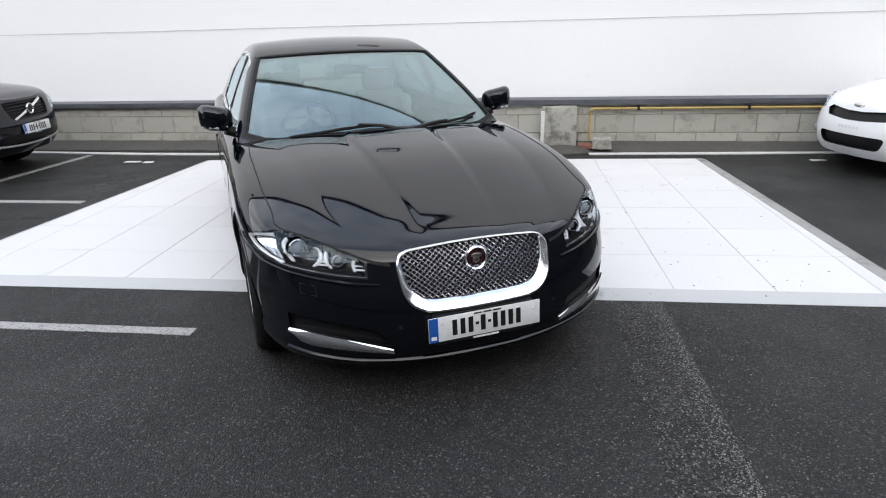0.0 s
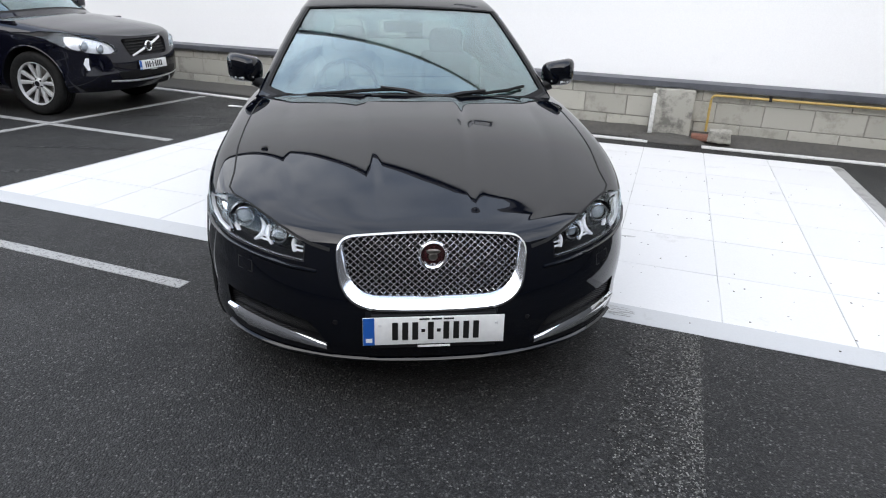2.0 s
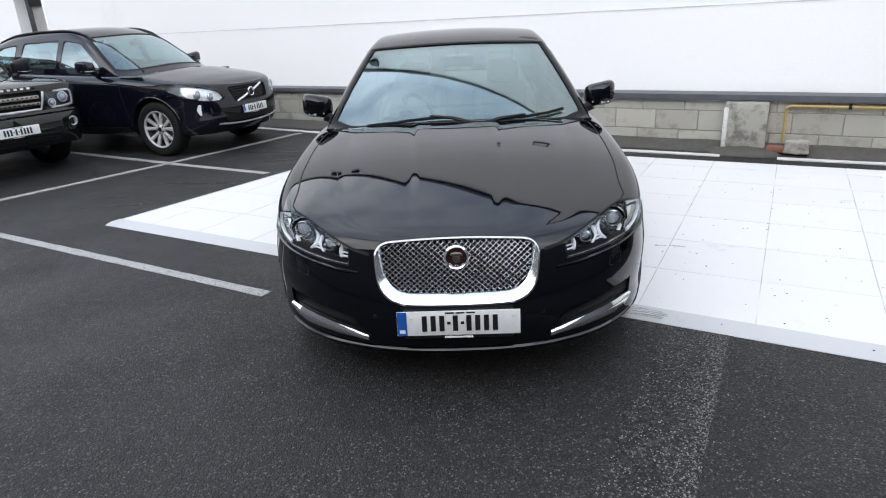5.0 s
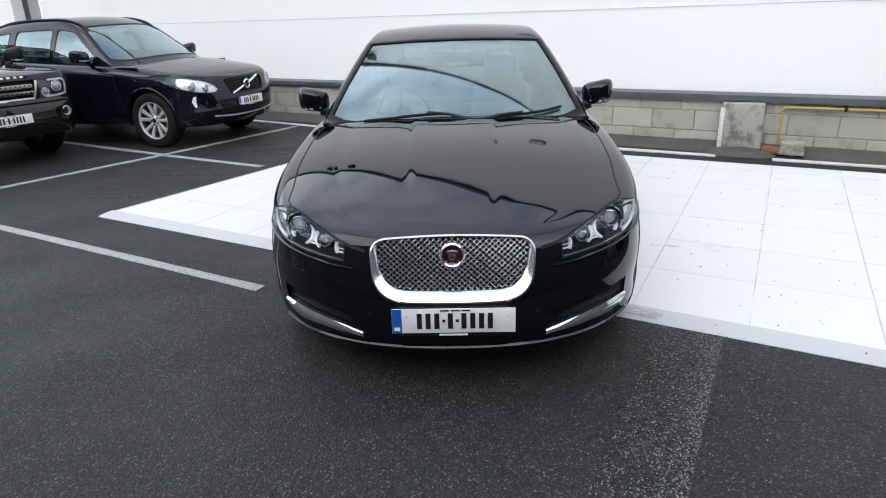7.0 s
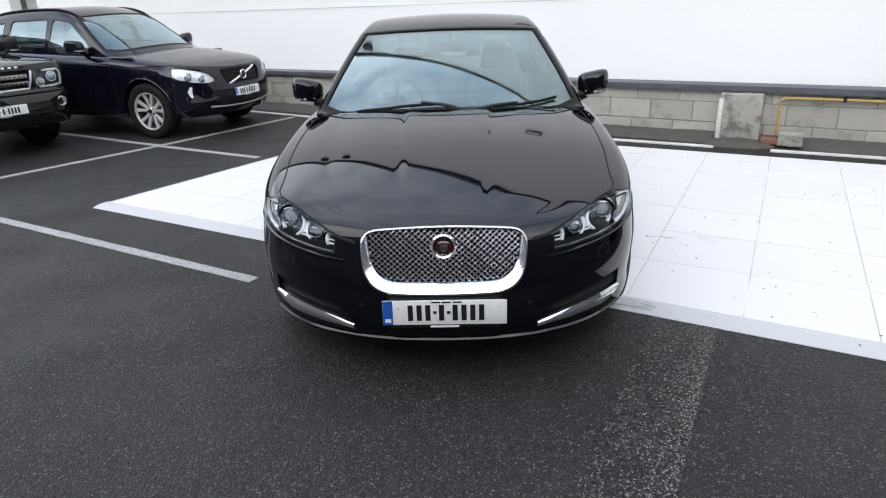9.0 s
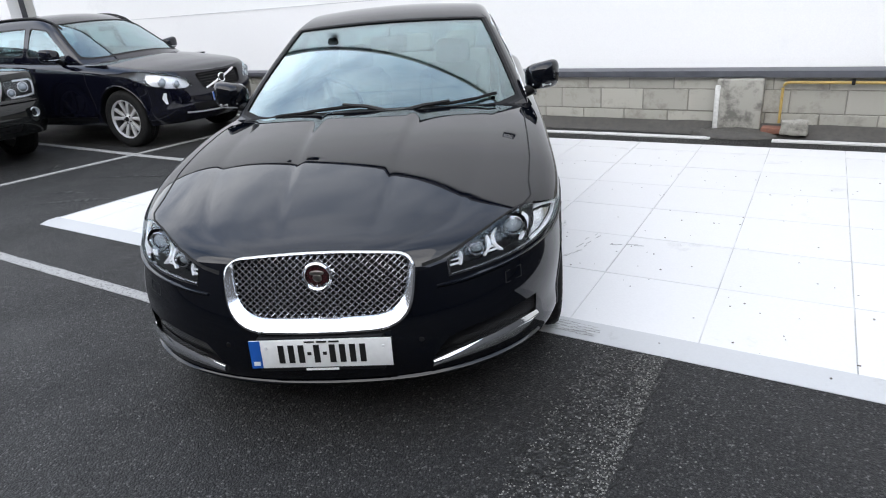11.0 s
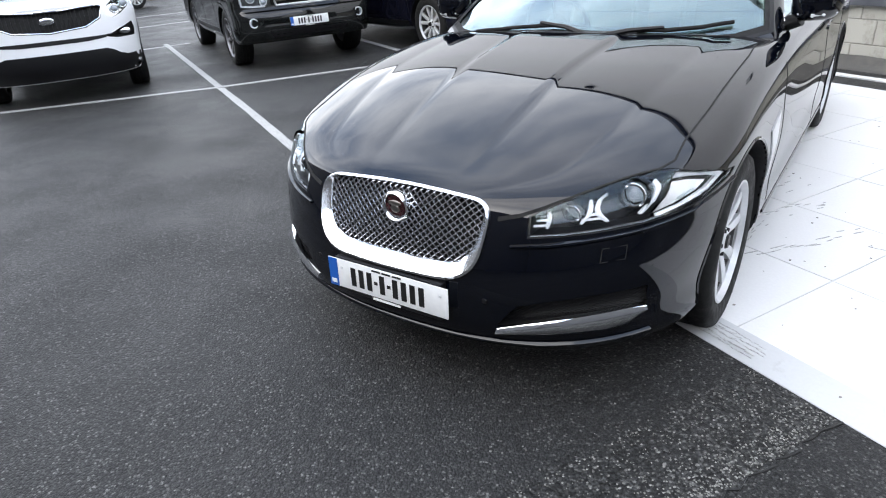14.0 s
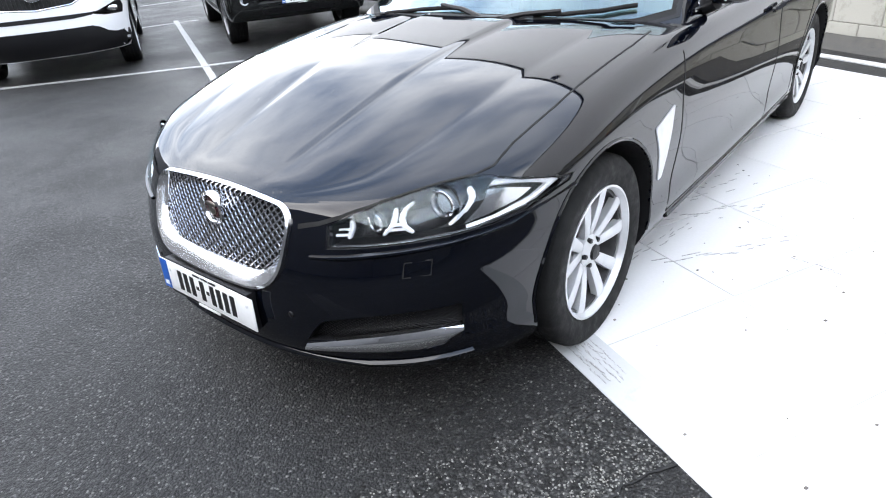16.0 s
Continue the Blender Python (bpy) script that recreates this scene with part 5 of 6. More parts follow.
lathe(bm, [(.041, .006), (.045, -.003), (.050, -.006), (.055, -.001), (.056, .010), (.050, .03), (.041, .03)], 40)
bmesh.ops.transform(bm, matrix=Matrix.Translation(bc) @ Matrix.Rotation(radians(90), 4, "Z"), verts=bm.verts)
badge = part("badge", bm, CHROME, grille, "round badge with a chrome rim")
bm = bmesh.new()
lathe(bm, [(.0001, .002), (.030, .003), (.0415, .006), (.0415, .02), (.0001, .02)], 40, False)
bmesh.ops.transform(bm, matrix=Matrix.Translation(bc) @ Matrix.Rotation(radians(90), 4, "Z"), verts=bm.verts)
part("badge_face", bm, MAROON, badge, "dark maroon enamel")
bm = bmesh.new()
for dz, rx, rz in ((.014, .027, .010), (-.006, .017, .016)):
    bmesh.ops.create_uvsphere(bm, u_segments=16, v_segments=8, radius=1, matrix=Matrix.Translation(bc + Vector((0, .001, dz))) @ Matrix.Diagonal((rx, .005, rz, 1)))
part("badge_relief", bm, STEEL, badge)

# headlamps
for s in (1, -1):
    hl = new("headlamp")
    hl.parent = saloon
    tagged(hl, "clear headlamp with two projectors and white light guides")
    P = [(s * x, z) for x, z in LAMP]
    part("housing", patch(P, "y", st, -0.075, 0.004, 0.05), LAMPBLACK, hl)
    cx, cz = .69, .68
    ins = [(s * (cx + (x - cx) * .965), cz + (z - cz) * .93) for x, z in LAMP]
    part("lamp_rim", band([Vector(p) for p in P], [Vector(p) for p in ins], "y", st, -0.004, 0.05, True, 1), LAMPBLACK, hl)
    for (x, z, r) in ((.712, .692, .035), (.568, .652, .024)):
        c0 = on(st, s * x, z, .058)
        bm = bmesh.new()
        lathe(bm, [(r * 1.5, -.01), (r * 1.2, .018), (r * 1.05, .03), (r * 1.02, .05)], 32, False)
        bmesh.ops.transform(bm, matrix=Matrix.Translation(c0) @ Matrix.Rotation(radians(90), 4, "Z"), verts=bm.verts)
        proj = part("projector", bm, REFLECTOR if r > .035 else LAMPBLACK, hl)
        bm = bmesh.new()
        lamp_ring(bm, c0 + Vector((0, -.018, 0)), r, .0045)
        part("projector_ring", bm, CHROME, proj)
        bm = bmesh.new()
        bmesh.ops.create_uvsphere(bm, u_segments=28, v_segments=14, radius=r * .93, matrix=Matrix.Translation(c0 + Vector((0, .012, 0))))
        part("projector_lens", bm, LAMPLENS, proj)
    guides = [
        [(.760, .744), (.784, .722), (.786, .700), (.776, .672), (.758, .648)],
        [(.652, .722), (.641, .700), (.645, .676), (.662, .652), (.682, .638)],
        [(.618, .704), (.628, .682), (.628, .660), (.612, .634)],
        [(.515, .672), (.524, .652), (.520, .622)],
    ]
    for gd in guides:
        line = [Vector((s * x, z)) for x, z in gd]
        for _ in range(2):
            line = line[:1] + [p.lerp(q, f) for p, q in zip(line, line[1:]) for f in (.25, .75)] + line[-1:]
        a, b = stroke(line, [.006 + .007 * math.sin(math.pi * k / (len(line) - 1)) for k in range(len(line))])
        part("light_guide", band(a, b, "y", st, -0.028, 0.012, False, 2, .004), LIGHTBAR, hl, "white light guide")
    for (x0, x1, z) in ((.612, .672, .645), (.622, .655, .660), (.480, .522, .628), (.486, .520, .644)):
        a, b = stroke([Vector((s * x0, z)), Vector((s * (x0 + x1) / 2, z + .002)), Vector((s * x1, z + .004))], .007)
        part("light_guide", band(a, b, "y", st, -0.030, 0.008, False, 1), LIGHTBAR, hl)
    ind = [(s * x, z) for x, z in ((.806, .728), (.850, .720), (.884, .700), (.868, .678), (.83, .660), (.785, .645), (.803, .678), (.810, .705))]
    part("indicator", patch(ind, "y", st, -0.022, 0.012, 0.05), REFLECTOR, hl, "silver indicator reflector")
    a, b = stroke([Vector((s * x, z)) for x, z in ((.806, .742), (.850, .735), (.890, .716), (.906, .698), (.888, .672), (.84, .648), (.79, .636))], .012)
    part("indicator_edge", band(a, b, "y", st, -0.014, 0.010, False, 2, .003), LAMPBOWL, hl, "clear ribbed outer band")
    a, b = stroke([Vector((s * x, z)) for x, z in ((.478, .599), (.57, .607), (.68, .619), (.80, .634), (.88, .660))], .005)
    part("lower_strip", band(a, b, "y", st, -0.010, 0.01, False, 1), REFLECTOR, hl)
    lens = part("lens", patch(P, "y", st, 0.0005, 0.004, 0.04), LENS, hl, "clear lens", 60)
    lens.visible_shadow = False
    # bright corner between lamp and grille, body ledge below the lamp
    a, b = stroke([Vector((s * x, z)) for x, z in ((.425, .566), (.53, .573), (.63, .586), (.77, .605), (.86, .625), (.925, .668))], [.012, .018, .018, .016, .012, .004])
    part("lamp_ledge", band(a, b, "y", st, 0.001, 0.006, False, 3, .009), BLACK, saloon)
    # chrome blade in the lower intake
    up = [(.397, .290), (.47, .312), (.55, .330), (.63, .343), (.70, .352), (.75, .356), (.788, .352)]
    lo = [(.385, .264), (.47, .272), (.55, .281), (.63, .287), (.70, .289), (.75, .298), (.785, .334)]
    part("intake_blade", band([Vector((s * x, z)) for x, z in up], [Vector((s * x, z)) for x, z in lo], "y", st, 0.004, 0.02, False, 4, .012), CHROME, saloon, "polished chrome blade in the lower intake")
    bm = bmesh.new()
    FS = [(s * x, z) for x, z in FOG]
    for sg in (-1, 1):
        for k in range(60):
            run = []
            for i in range(30):
                z = .30 + .13 * i / 29
                x = .30 + k * .014 + sg * (z - .30) * 1.4
                if inside((x, z), FOG):
                    run.append(on(st, s * x, z, .03))
                else:
                    if len(run) > 1:
                        tube(bm, run, .0022, 3)
                    run = []
            if len(run) > 1:
                tube(bm, run, .0022, 3)
    part("intake_mesh", bm, TRIM, saloon)
    # washer cap, parking sensors
    w = [(s * .673, .520), (s * .732, .525), (s * .731, .566), (s * .673, .561)]
    a, b = stroke([Vector(p) for p in w + w[:1]], .0035)
    part("washer_cap_joint", band(a, b, "y", st, .001, .002, False, 1), GAP, saloon)
    bm = bmesh.new()
    lathe(bm, [(.0001, -.003), (.009, -.002), (.011, .004), (.0001, .006)], 16, False)
    bmesh.ops.transform(bm, matrix=Matrix.Translation(on(st, s * .36, .385)) @ Matrix.Rotation(radians(90), 4, "Z"), verts=bm.verts)
    part("parking_sensor", bm, TRIM, saloon)

# chin, shut lines
a, b = stroke([Vector((-.80 + 1.6 * i / 40, .222 + .035 * abs(-1 + 2 * i / 40) ** 3)) for i in range(41)], .012)
part("chin_strip", band(a, b, "y", st, .002, .012, False, 3, .010), BLACK, saloon)
for s in (1, -1):
    # bonnet edge over the lamp and along the wing
    pts = [Vector((s * x, y)) for x, y in ((.375, .125), (.44, .150), (.496, .182), (.56, .232), (.615, .287), (.698, .379), (.76, .445), (.787, .50), (.785, .60), (.803, .80), (.808, 1.05), (.81, 1.33), (.80, 1.5))]
    part("bonnet_gap", seam(pts, "z", st, .006), GAP, saloon)
    ax = "x" if s > 0 else "-x"
    for line in ([(1.52, .915), (1.515, .80), (1.50, .55), (1.48, .36), (1.47, .27)], [(2.86, .955), (2.87, .75), (2.87, .40), (2.85, .27)],
                 [(3.72, .96), (3.66, .80), (3.45, .58), (3.40, .40), (3.36, .28)], [(1.47, .27), (2.2, .262), (2.85, .265), (3.36, .28)]):
        part("door_gap", seam([Vector(p) for p in line], ax, st, .006), GAP, saloon)
    part("side_vent", patch(rounded([(1.318, .455), (1.285, .58), (1.250, .672), (1.425, .715), (1.380, .58), (1.352, .458)], .012, 3), ax, st, .004, .008, .05), ALLOY, saloon, "bright vertical wing vent")
    a, b = stroke([Vector(p) for p in ((1.50, .235), (2.2, .232), (3.2, .238), (3.42, .245))], .02)
    part("sill_trim", band(a, b, ax, st, .004, .01, False, 2, .008), BLACK, saloon)
    for y in (2.62, 3.45):
        h = patch(rounded([(y, .845), (y, .868), (y + .20, .872), (y + .20, .85)], .01, 3), ax, st, .028, .014, .05)
        part("door_handle", h, BLACK, saloon)
    a, b = stroke([Vector(p) for p in ((1.80, .975), (2.3, .98), (3.0, .985), (3.85, 1.0))], .014)
    part("belt_trim", band(a, b, ax, ct, .004, .012, False, 2, .004), CHROME, saloon, "chrome strip under the side windows")
    door_mirror(saloon, s * .80, 1.90, 1.066, BLACK, s, (0.20, 0.15, 0.165))
    # wheel arch liner lip
    for y in XF["axles"]:
        q = [Vector((y + .378 * math.cos(t), .346 + .378 * math.sin(t))) for t in (math.pi * k / 30 for k in range(-2, 33))]
        a, b = stroke(q, .012)
        part("arch_lip", band(a, b, ax, st, .002, .008, False, 2, .003), BLACK, saloon)
plate_on(saloon, st, .373, y=-.006, tilt=-3)

# cowl and wipers
cw = [(-.72 + 1.44 * i / 16, 1.41 + .22 * (abs(-1 + i / 8) ** 2)) for i in range(17)]
ch = [(-.72 + 1.44 * i / 16, 1.45 + .22 * (abs(-1 + i / 8) ** 2)) for i in range(17)]
part("cowl", band([Vector(p) for p in cw], [Vector(p) for p in ch], "z", st, .003, .01, False, 2), TRIM, saloon)
for pts, arm in ((((-.56, 1.545), (-.39, 1.505), (-.20, 1.488), (-.01, 1.48)), ((.12, 1.43), (-.16, 1.488))), (((.31, 1.492), (.43, 1.525), (.56, 1.59), (.70, 1.69)), ((.14, 1.42), (.42, 1.522)))):
    wp = new("wiper")
    wp.parent = saloon
    dense = []
    for (x0, y0), (x1, y1) in zip(pts, pts[1:]):
        dense += [Vector((x0 + (x1 - x0) * k / 5, y0 + (y1 - y0) * k / 5)) for k in range(5)]
    def over(p, d):
        hit = ct.ray_cast(Vector((p[0], p[1], 3)), Vector((0, 0, -1)))[0] or Vector((p[0], p[1], .97))
        return Vector((p[0], p[1], hit.z + d))
    bm = bmesh.new()
    tube(bm, [over(p, .010) for p in dense], .009, 8)
    part("blade", bm, RUBBER, wp)
    bm = bmesh.new()
    a0, a1 = arm
    tube(bm, [Vector((a0[0], a0[1], .975)), over(((a0[0] + a1[0]) / 2, (a0[1] + a1[1]) / 2), .022), over(a1, .024)], [.016, .011, .008], 6)
    part("arm", bm, TRIM, wp)
# rear wall of the cabin and parcel shelf, small dark square behind the screen
part("parcel_shelf", box(-.62, .62, 3.95, 4.35, .93, .99, .02), DARKTRIM, saloon)
part("screen_sticker", patch([(-.615, 2.20), (-.565, 2.19), (-.565, 2.26), (-.615, 2.27)], "z", ct, -.014, .001, .1), INK, saloon)

# --- the other parked cars
def lot_pose(u, n, heading):
    """Nose at (u, n) in the lot, pointing heading degrees from u towards n."""
    p = LOT @ Vector((u, n, 0))
    return Matrix.Translation(p) @ Matrix.Rotation(TURN + radians(heading + 90), 4, "Z")


def simple_lamp(car, tree, poly, spots, ring=None, bowl=None):
    """Headlamp: dark bowl, reflectors, clear lens."""
    for s in (1, -1):
        hl = new("headlamp")
        hl.parent = car
        P = [(s * x, z) for x, z in poly]
        part("housing", patch(P, "y", tree, -.045, .004, .08), bowl or REFLECTOR, hl)
        for x, z, r in spots:
            c0 = on(tree, s * x, z, .035)
            bm = bmesh.new()
            bmesh.ops.create_uvsphere(bm, u_segments=20, v_segments=10, radius=r, matrix=Matrix.Translation(c0))
            part("bulb_lens", bm, LAMPLENS, hl)
            bm = bmesh.new()
            lamp_ring(bm, c0 + Vector((0, -.012, 0)), r * 1.12, .006)
            part("bulb_ring", bm, CHROME if ring is None else ring, hl)
        lens = part("lens", patch(P, "y", tree, .001, .004, .08), LENS, hl, sharp=60)
        lens.visible_shadow = False


def sides(car, tree, ctree, c, doors, handles, sill=None):
    for ax in ("x", "-x"):
        for line in doors:
            part("door_gap", seam([Vector(p) for p in line], ax, tree, .008), GAP, car)
        for y, z in handles:
            part("door_handle", patch(rounded([(y, z), (y, z + .03), (y + .2, z + .032), (y + .2, z + .004)], .01, 3), ax, tree, .03, .016, .06), c["paint"], car)
        for y in c["axles"]:
            rr = c["arch"] + .012
            q = [Vector((y + rr * math.cos(t), c["R"] + .01 + rr * math.sin(t))) for t in (math.pi * k / 24 for k in range(-1, 26))]
            a, b = stroke(q, c.get("lip", .03))
            part("arch_lip", band(a, b, ax, tree, .003, .012, False, 2, .006), c.get("lipmat", TRIM), car)
        if sill:
            a, b = stroke([Vector(p) for p in sill], .07)
            part("sill_trim", band(a, b, ax, tree, .003, .012, False, 2, .006), TRIM, car)


# navy estate car on tall wheels
VO = dict(
    L=4.63, W=0.945, front=(0.80, 3.2, 2.6), rear=(0.55, 3.4, 3.2), zb=0.28,
    ze=curve((0, .895), (.2, .925), (.5, .965), (.9, 1.01), (1.4, 1.06), (2.4, 1.10), (3.6, 1.14), (4.3, 1.15), (4.63, 1.10)),
    zc=curve((0, .885), (.08, .925), (.3, .985), (.7, 1.05), (1.2, 1.11), (2, 1.09), (4.0, 1.12), (4.63, 1.10)),
    lean=curve((.25, .14), (.36, .05), (.5, .0), (.62, .005), (.75, .03), (.92, .09)),
    rlean=curve((.25, .12), (.5, .0), (.9, .04), (1.1, .08)),
    g=curve((0, .93), (.1, .97), (.35, .975), (.6, .985), (.8, 1.0), (.93, .975), (1.0, .93)),
    round=.06, nf=24, nm=40, nt=14, ns=12,
    zg=curve((1.02, 1.05), (1.2, 1.14), (1.6, 1.37), (1.95, 1.57), (2.25, 1.67), (2.7, 1.715), (3.3, 1.705), (3.9, 1.63), (4.25, 1.50), (4.5, 1.22), (4.6, 1.05)),
    belt=1.11, xb=0.86, mid=2.8, cab=(1.06, 4.62), bow=.22, crown=.04, tumble=(.30, .25), nc=50,
    screen=(1.24, 2.02, .05), backlight=(4.50, 4.18, .08), room=(1.45, 4.2, .55),
    windows=(((1.80, 1.18), (2.22, 1.50), (2.55, 1.545), (2.57, 1.195)), ((2.66, 1.20), (2.65, 1.545), (3.35, 1.53), (3.40, 1.235)), ((3.53, 1.247), (3.49, 1.513), (3.79, 1.482), (4.09, 1.352), (4.05, 1.277))),
    R=.365, axles=(.92, 3.69), tyre=.235, arch=.41, inset=.03, rimf=.66, spokes=5, twin=True,
    paint=NAVY, seat=GREYCLOTH, seath=.62, lip=.014, lipmat=NAVY,
)
VG = rounded([(-.41, .865), (.41, .865), (.35, .665), (-.35, .665)], .06, 5)
VL = [(.49, .735), (.52, .80), (.60, .857), (.72, .908), (.84, .948), (.905, .957), (.938, .932), (.938, .85), (.90, .775), (.80, .733), (.66, .713), (.55, .71)]
VO["pockets"] = ((VG, .06), (VL, .06))
VOM = lot_pose(-5.51, 4.575, 7)
wagon, vt, vc = build_car("estate_car", "dark navy tall estate car with alloy wheels", VO, VOM)
simple_lamp(wagon, vt, VL, ((.66, .765, .040), (.79, .80, .048)), None, LAMPBOWL)
vg = new("grille")
vg.parent = wagon
part("grille_back", patch(VG, "y", vt, -.05, .004, .1), GAP, vg)
for k in range(6):
    z = .680 + .034 * k
    a, b = stroke([Vector((-.345 + .69 * i / 12, z)) for i in range(13)], .012)
    part("grille_bar", band(a, b, "y", vt, -.012, .012, False, 1), TRIM, vg)
a, b = stroke([Vector((-.31 + .62 * i / 8, .67 + .19 * i / 8)) for i in range(9)], .026)
part("diagonal_strip", band(a, b, "y", vt, .004, .014, False, 2, .004), CHROME, vg, "chrome diagonal strip")
bm = bmesh.new()
bcv = on(vt, 0, .765, -.012)
lamp_ring(bm, bcv, .055, .012)
vb = part("round_badge", bm, CHROME, vg, "round chrome badge")
bm = bmesh.new()
lathe(bm, [(.0001, -.002), (.05, .0), (.05, .02), (.0001, .02)], 24, False)
bmesh.ops.transform(bm, matrix=Matrix.Translation(bcv) @ Matrix.Rotation(radians(90), 4, "Z"), verts=bm.verts)
part("badge_face", bm, TRIM, vb)
plate_on(wagon, vt, .555, tilt=-4)
for s in (1, -1):
    a, b = stroke([Vector((s * x, z)) for x, z in ((.80, .675), (.812, .61), (.80, .54))], [.022, .034, .018])
    part("running_light", band(a, b, "y", vt, .003, .012, False, 2, .004), LIGHTBAR, wagon, "white vertical running light")
    door_mirror(wagon, s * .85, 1.84, 1.20, NAVY, s, (.25, .17, .17))
a, b = stroke([Vector((-.62 + 1.24 * i / 20, .375 + .03 * (abs(i - 10) / 10) ** 2)) for i in range(21)], .022)
part("skid_strip", band(a, b, "y", vt, .004, .014, False, 2, .006), ALLOY, wagon, "silver strip under the bumper")
lowi = rounded([(-.55, .52), (.55, .52), (.50, .43), (-.50, .43)], .04, 4)
part("lower_intake", patch([(x, z - .015) for x, z in lowi], "y", vt, .002, .006, .08), TRIM, wagon)
sides(wagon, vt, vc, VO, ([(1.42, 1.02), (1.43, .8), (1.38, .5)], [(2.62, 1.04), (2.63, .8), (2.60, .42)], [(3.46, 1.07), (3.42, .85), (3.25, .6)]), ((2.38, .90), (3.18, .94)),
      ((1.40, .36), (2.4, .35), (3.24, .37)))
for s in (1, -1):
    bm = bmesh.new()
    pts = []
    for i in range(15):
        y = 2.05 + 2.0 * i / 14
        hit = vc.ray_cast(Vector((s * .60, y, 3)), Vector((0, 0, -1)))[0]
        pts.append(Vector((s * .60, y, hit.z + (.016 if 0 < i < 14 else -.01))))
    tube(bm, pts, .014, 8)
    part("roof_rail", bm, TRIM, wagon)

# square graphite off-road car
DI = dict(
    L=4.80, W=0.957, front=(0.42, 4.0, 3.4), rear=(0.30, 5, 5), zb=0.34,
    ze=curve((0, 1.06), (.2, 1.075), (.6, 1.10), (1.2, 1.13), (2.5, 1.14), (4.0, 1.15), (4.8, 1.14)),
    zc=curve((0, 1.06), (.1, 1.085), (.4, 1.12), (.9, 1.15), (1.3, 1.17), (2, 1.15), (4.8, 1.14)),
    lean=curve((.30, .10), (.45, .01), (.70, .0), (.72, .03), (.9, .05), (1.08, .09)),
    rlean=curve((.3, .1), (.6, 0), (1.1, .02)),
    g=curve((0, .95), (.1, .975), (.4, .985), (.7, 1.0), (.9, .985), (1.0, .96)),
    round=.05, nf=22, nm=40, nt=12, ns=14,
    zg=curve((1.12, 1.08), (1.22, 1.16), (1.5, 1.45), (1.75, 1.70), (1.92, 1.79), (2.3, 1.83), (3.2, 1.86), (4.4, 1.86), (4.62, 1.80), (4.72, 1.5), (4.78, 1.12)),
    belt=1.15, xb=0.90, mid=3.0, cab=(1.14, 4.78), bow=.14, crown=.03, tumble=(.14, .10), nc=50,
    screen=(1.26, 1.80, .06), backlight=(4.74, 4.66, .1), room=(1.5, 4.4, .6),
    windows=(((1.62, 1.20), (1.92, 1.62), (2.35, 1.66), (2.36, 1.20)), ((2.46, 1.20), (2.46, 1.66), (3.25, 1.68), (3.25, 1.20)), ((3.42, 1.20), (3.42, 1.69), (4.4, 1.69), (4.4, 1.22))),
    R=.375, axles=(.88, 3.765), tyre=.255, arch=.425, inset=.03, rimf=.68, spokes=7, twin=False,
    paint=GREEN_BLACK, seat=GREYCLOTH, seath=.66, dark=False, lip=.06, lipmat=GREEN_BLACK, silver=DARK_ALLOY,
)
DG = [(-.43, 1.005), (.43, 1.005), (.37, .79), (-.37, .79)]
DL = [(.46, .80), (.46, .985), (.60, 1.0), (.82, 1.0), (.86, .96), (.84, .79), (.70, .775), (.52, .775)]
DI["pockets"] = ((DG, .06), (DL, .06))
DIM = lot_pose(-6.82, 2.04, -1)
jeep, dt, dc = build_car("off_road_car", "square dark graphite off-road car", DI, DIM)
simple_lamp(jeep, dt, DL, ((.545, .845, .040), (.70, .90, .052)), LIGHTBAR, BARREL)
dg = new("grille")
dg.parent = jeep
part("grille_back", patch(DG, "y", dt, -.05, .004, .1), GAP, dg)
edge3 = [(-.45, .99), (-.385, .785), (.385, .785), (.45, .99)]
a, b = stroke([Vector(edge3[0]).lerp(Vector(edge3[1]), k / 6) for k in range(6)] + [Vector(edge3[1]).lerp(Vector(edge3[2]), k / 10) for k in range(11)] + [Vector(edge3[2]).lerp(Vector(edge3[3]), k / 6) for k in range(1, 7)], .026)
part("surround", band(a, b, "y", dt, .003, .02, False, 2, .005), ALLOY, dg, "silver grille surround")
for z in (.855, .935):
    a, b = stroke([Vector((-.39 + .78 * i / 12, z)) for i in range(13)], .042)
    part("grille_bar", band(a, b, "y", dt, -.004, .02, False, 2, .006), STEEL, dg)
    for k in range(14):
        x = -.35 + .054 * k
        part("bar_slot", patch(rounded([(x - .012, z - .008), (x + .012, z - .008), (x + .012, z + .008), (x - .012, z + .008)], .006, 2), "y", dt, .0035, .003, .1), GAP, dg)
for k in range(9):
    x = -.30 + .075 * k
    part("bonnet_mark", patch([(x - .018, 1.030), (x + .018, 1.030), (x + .018, 1.052), (x - .018, 1.052)], "y", dt, .003, .004, .1), ALLOY, jeep, "silver bar on the bonnet edge")
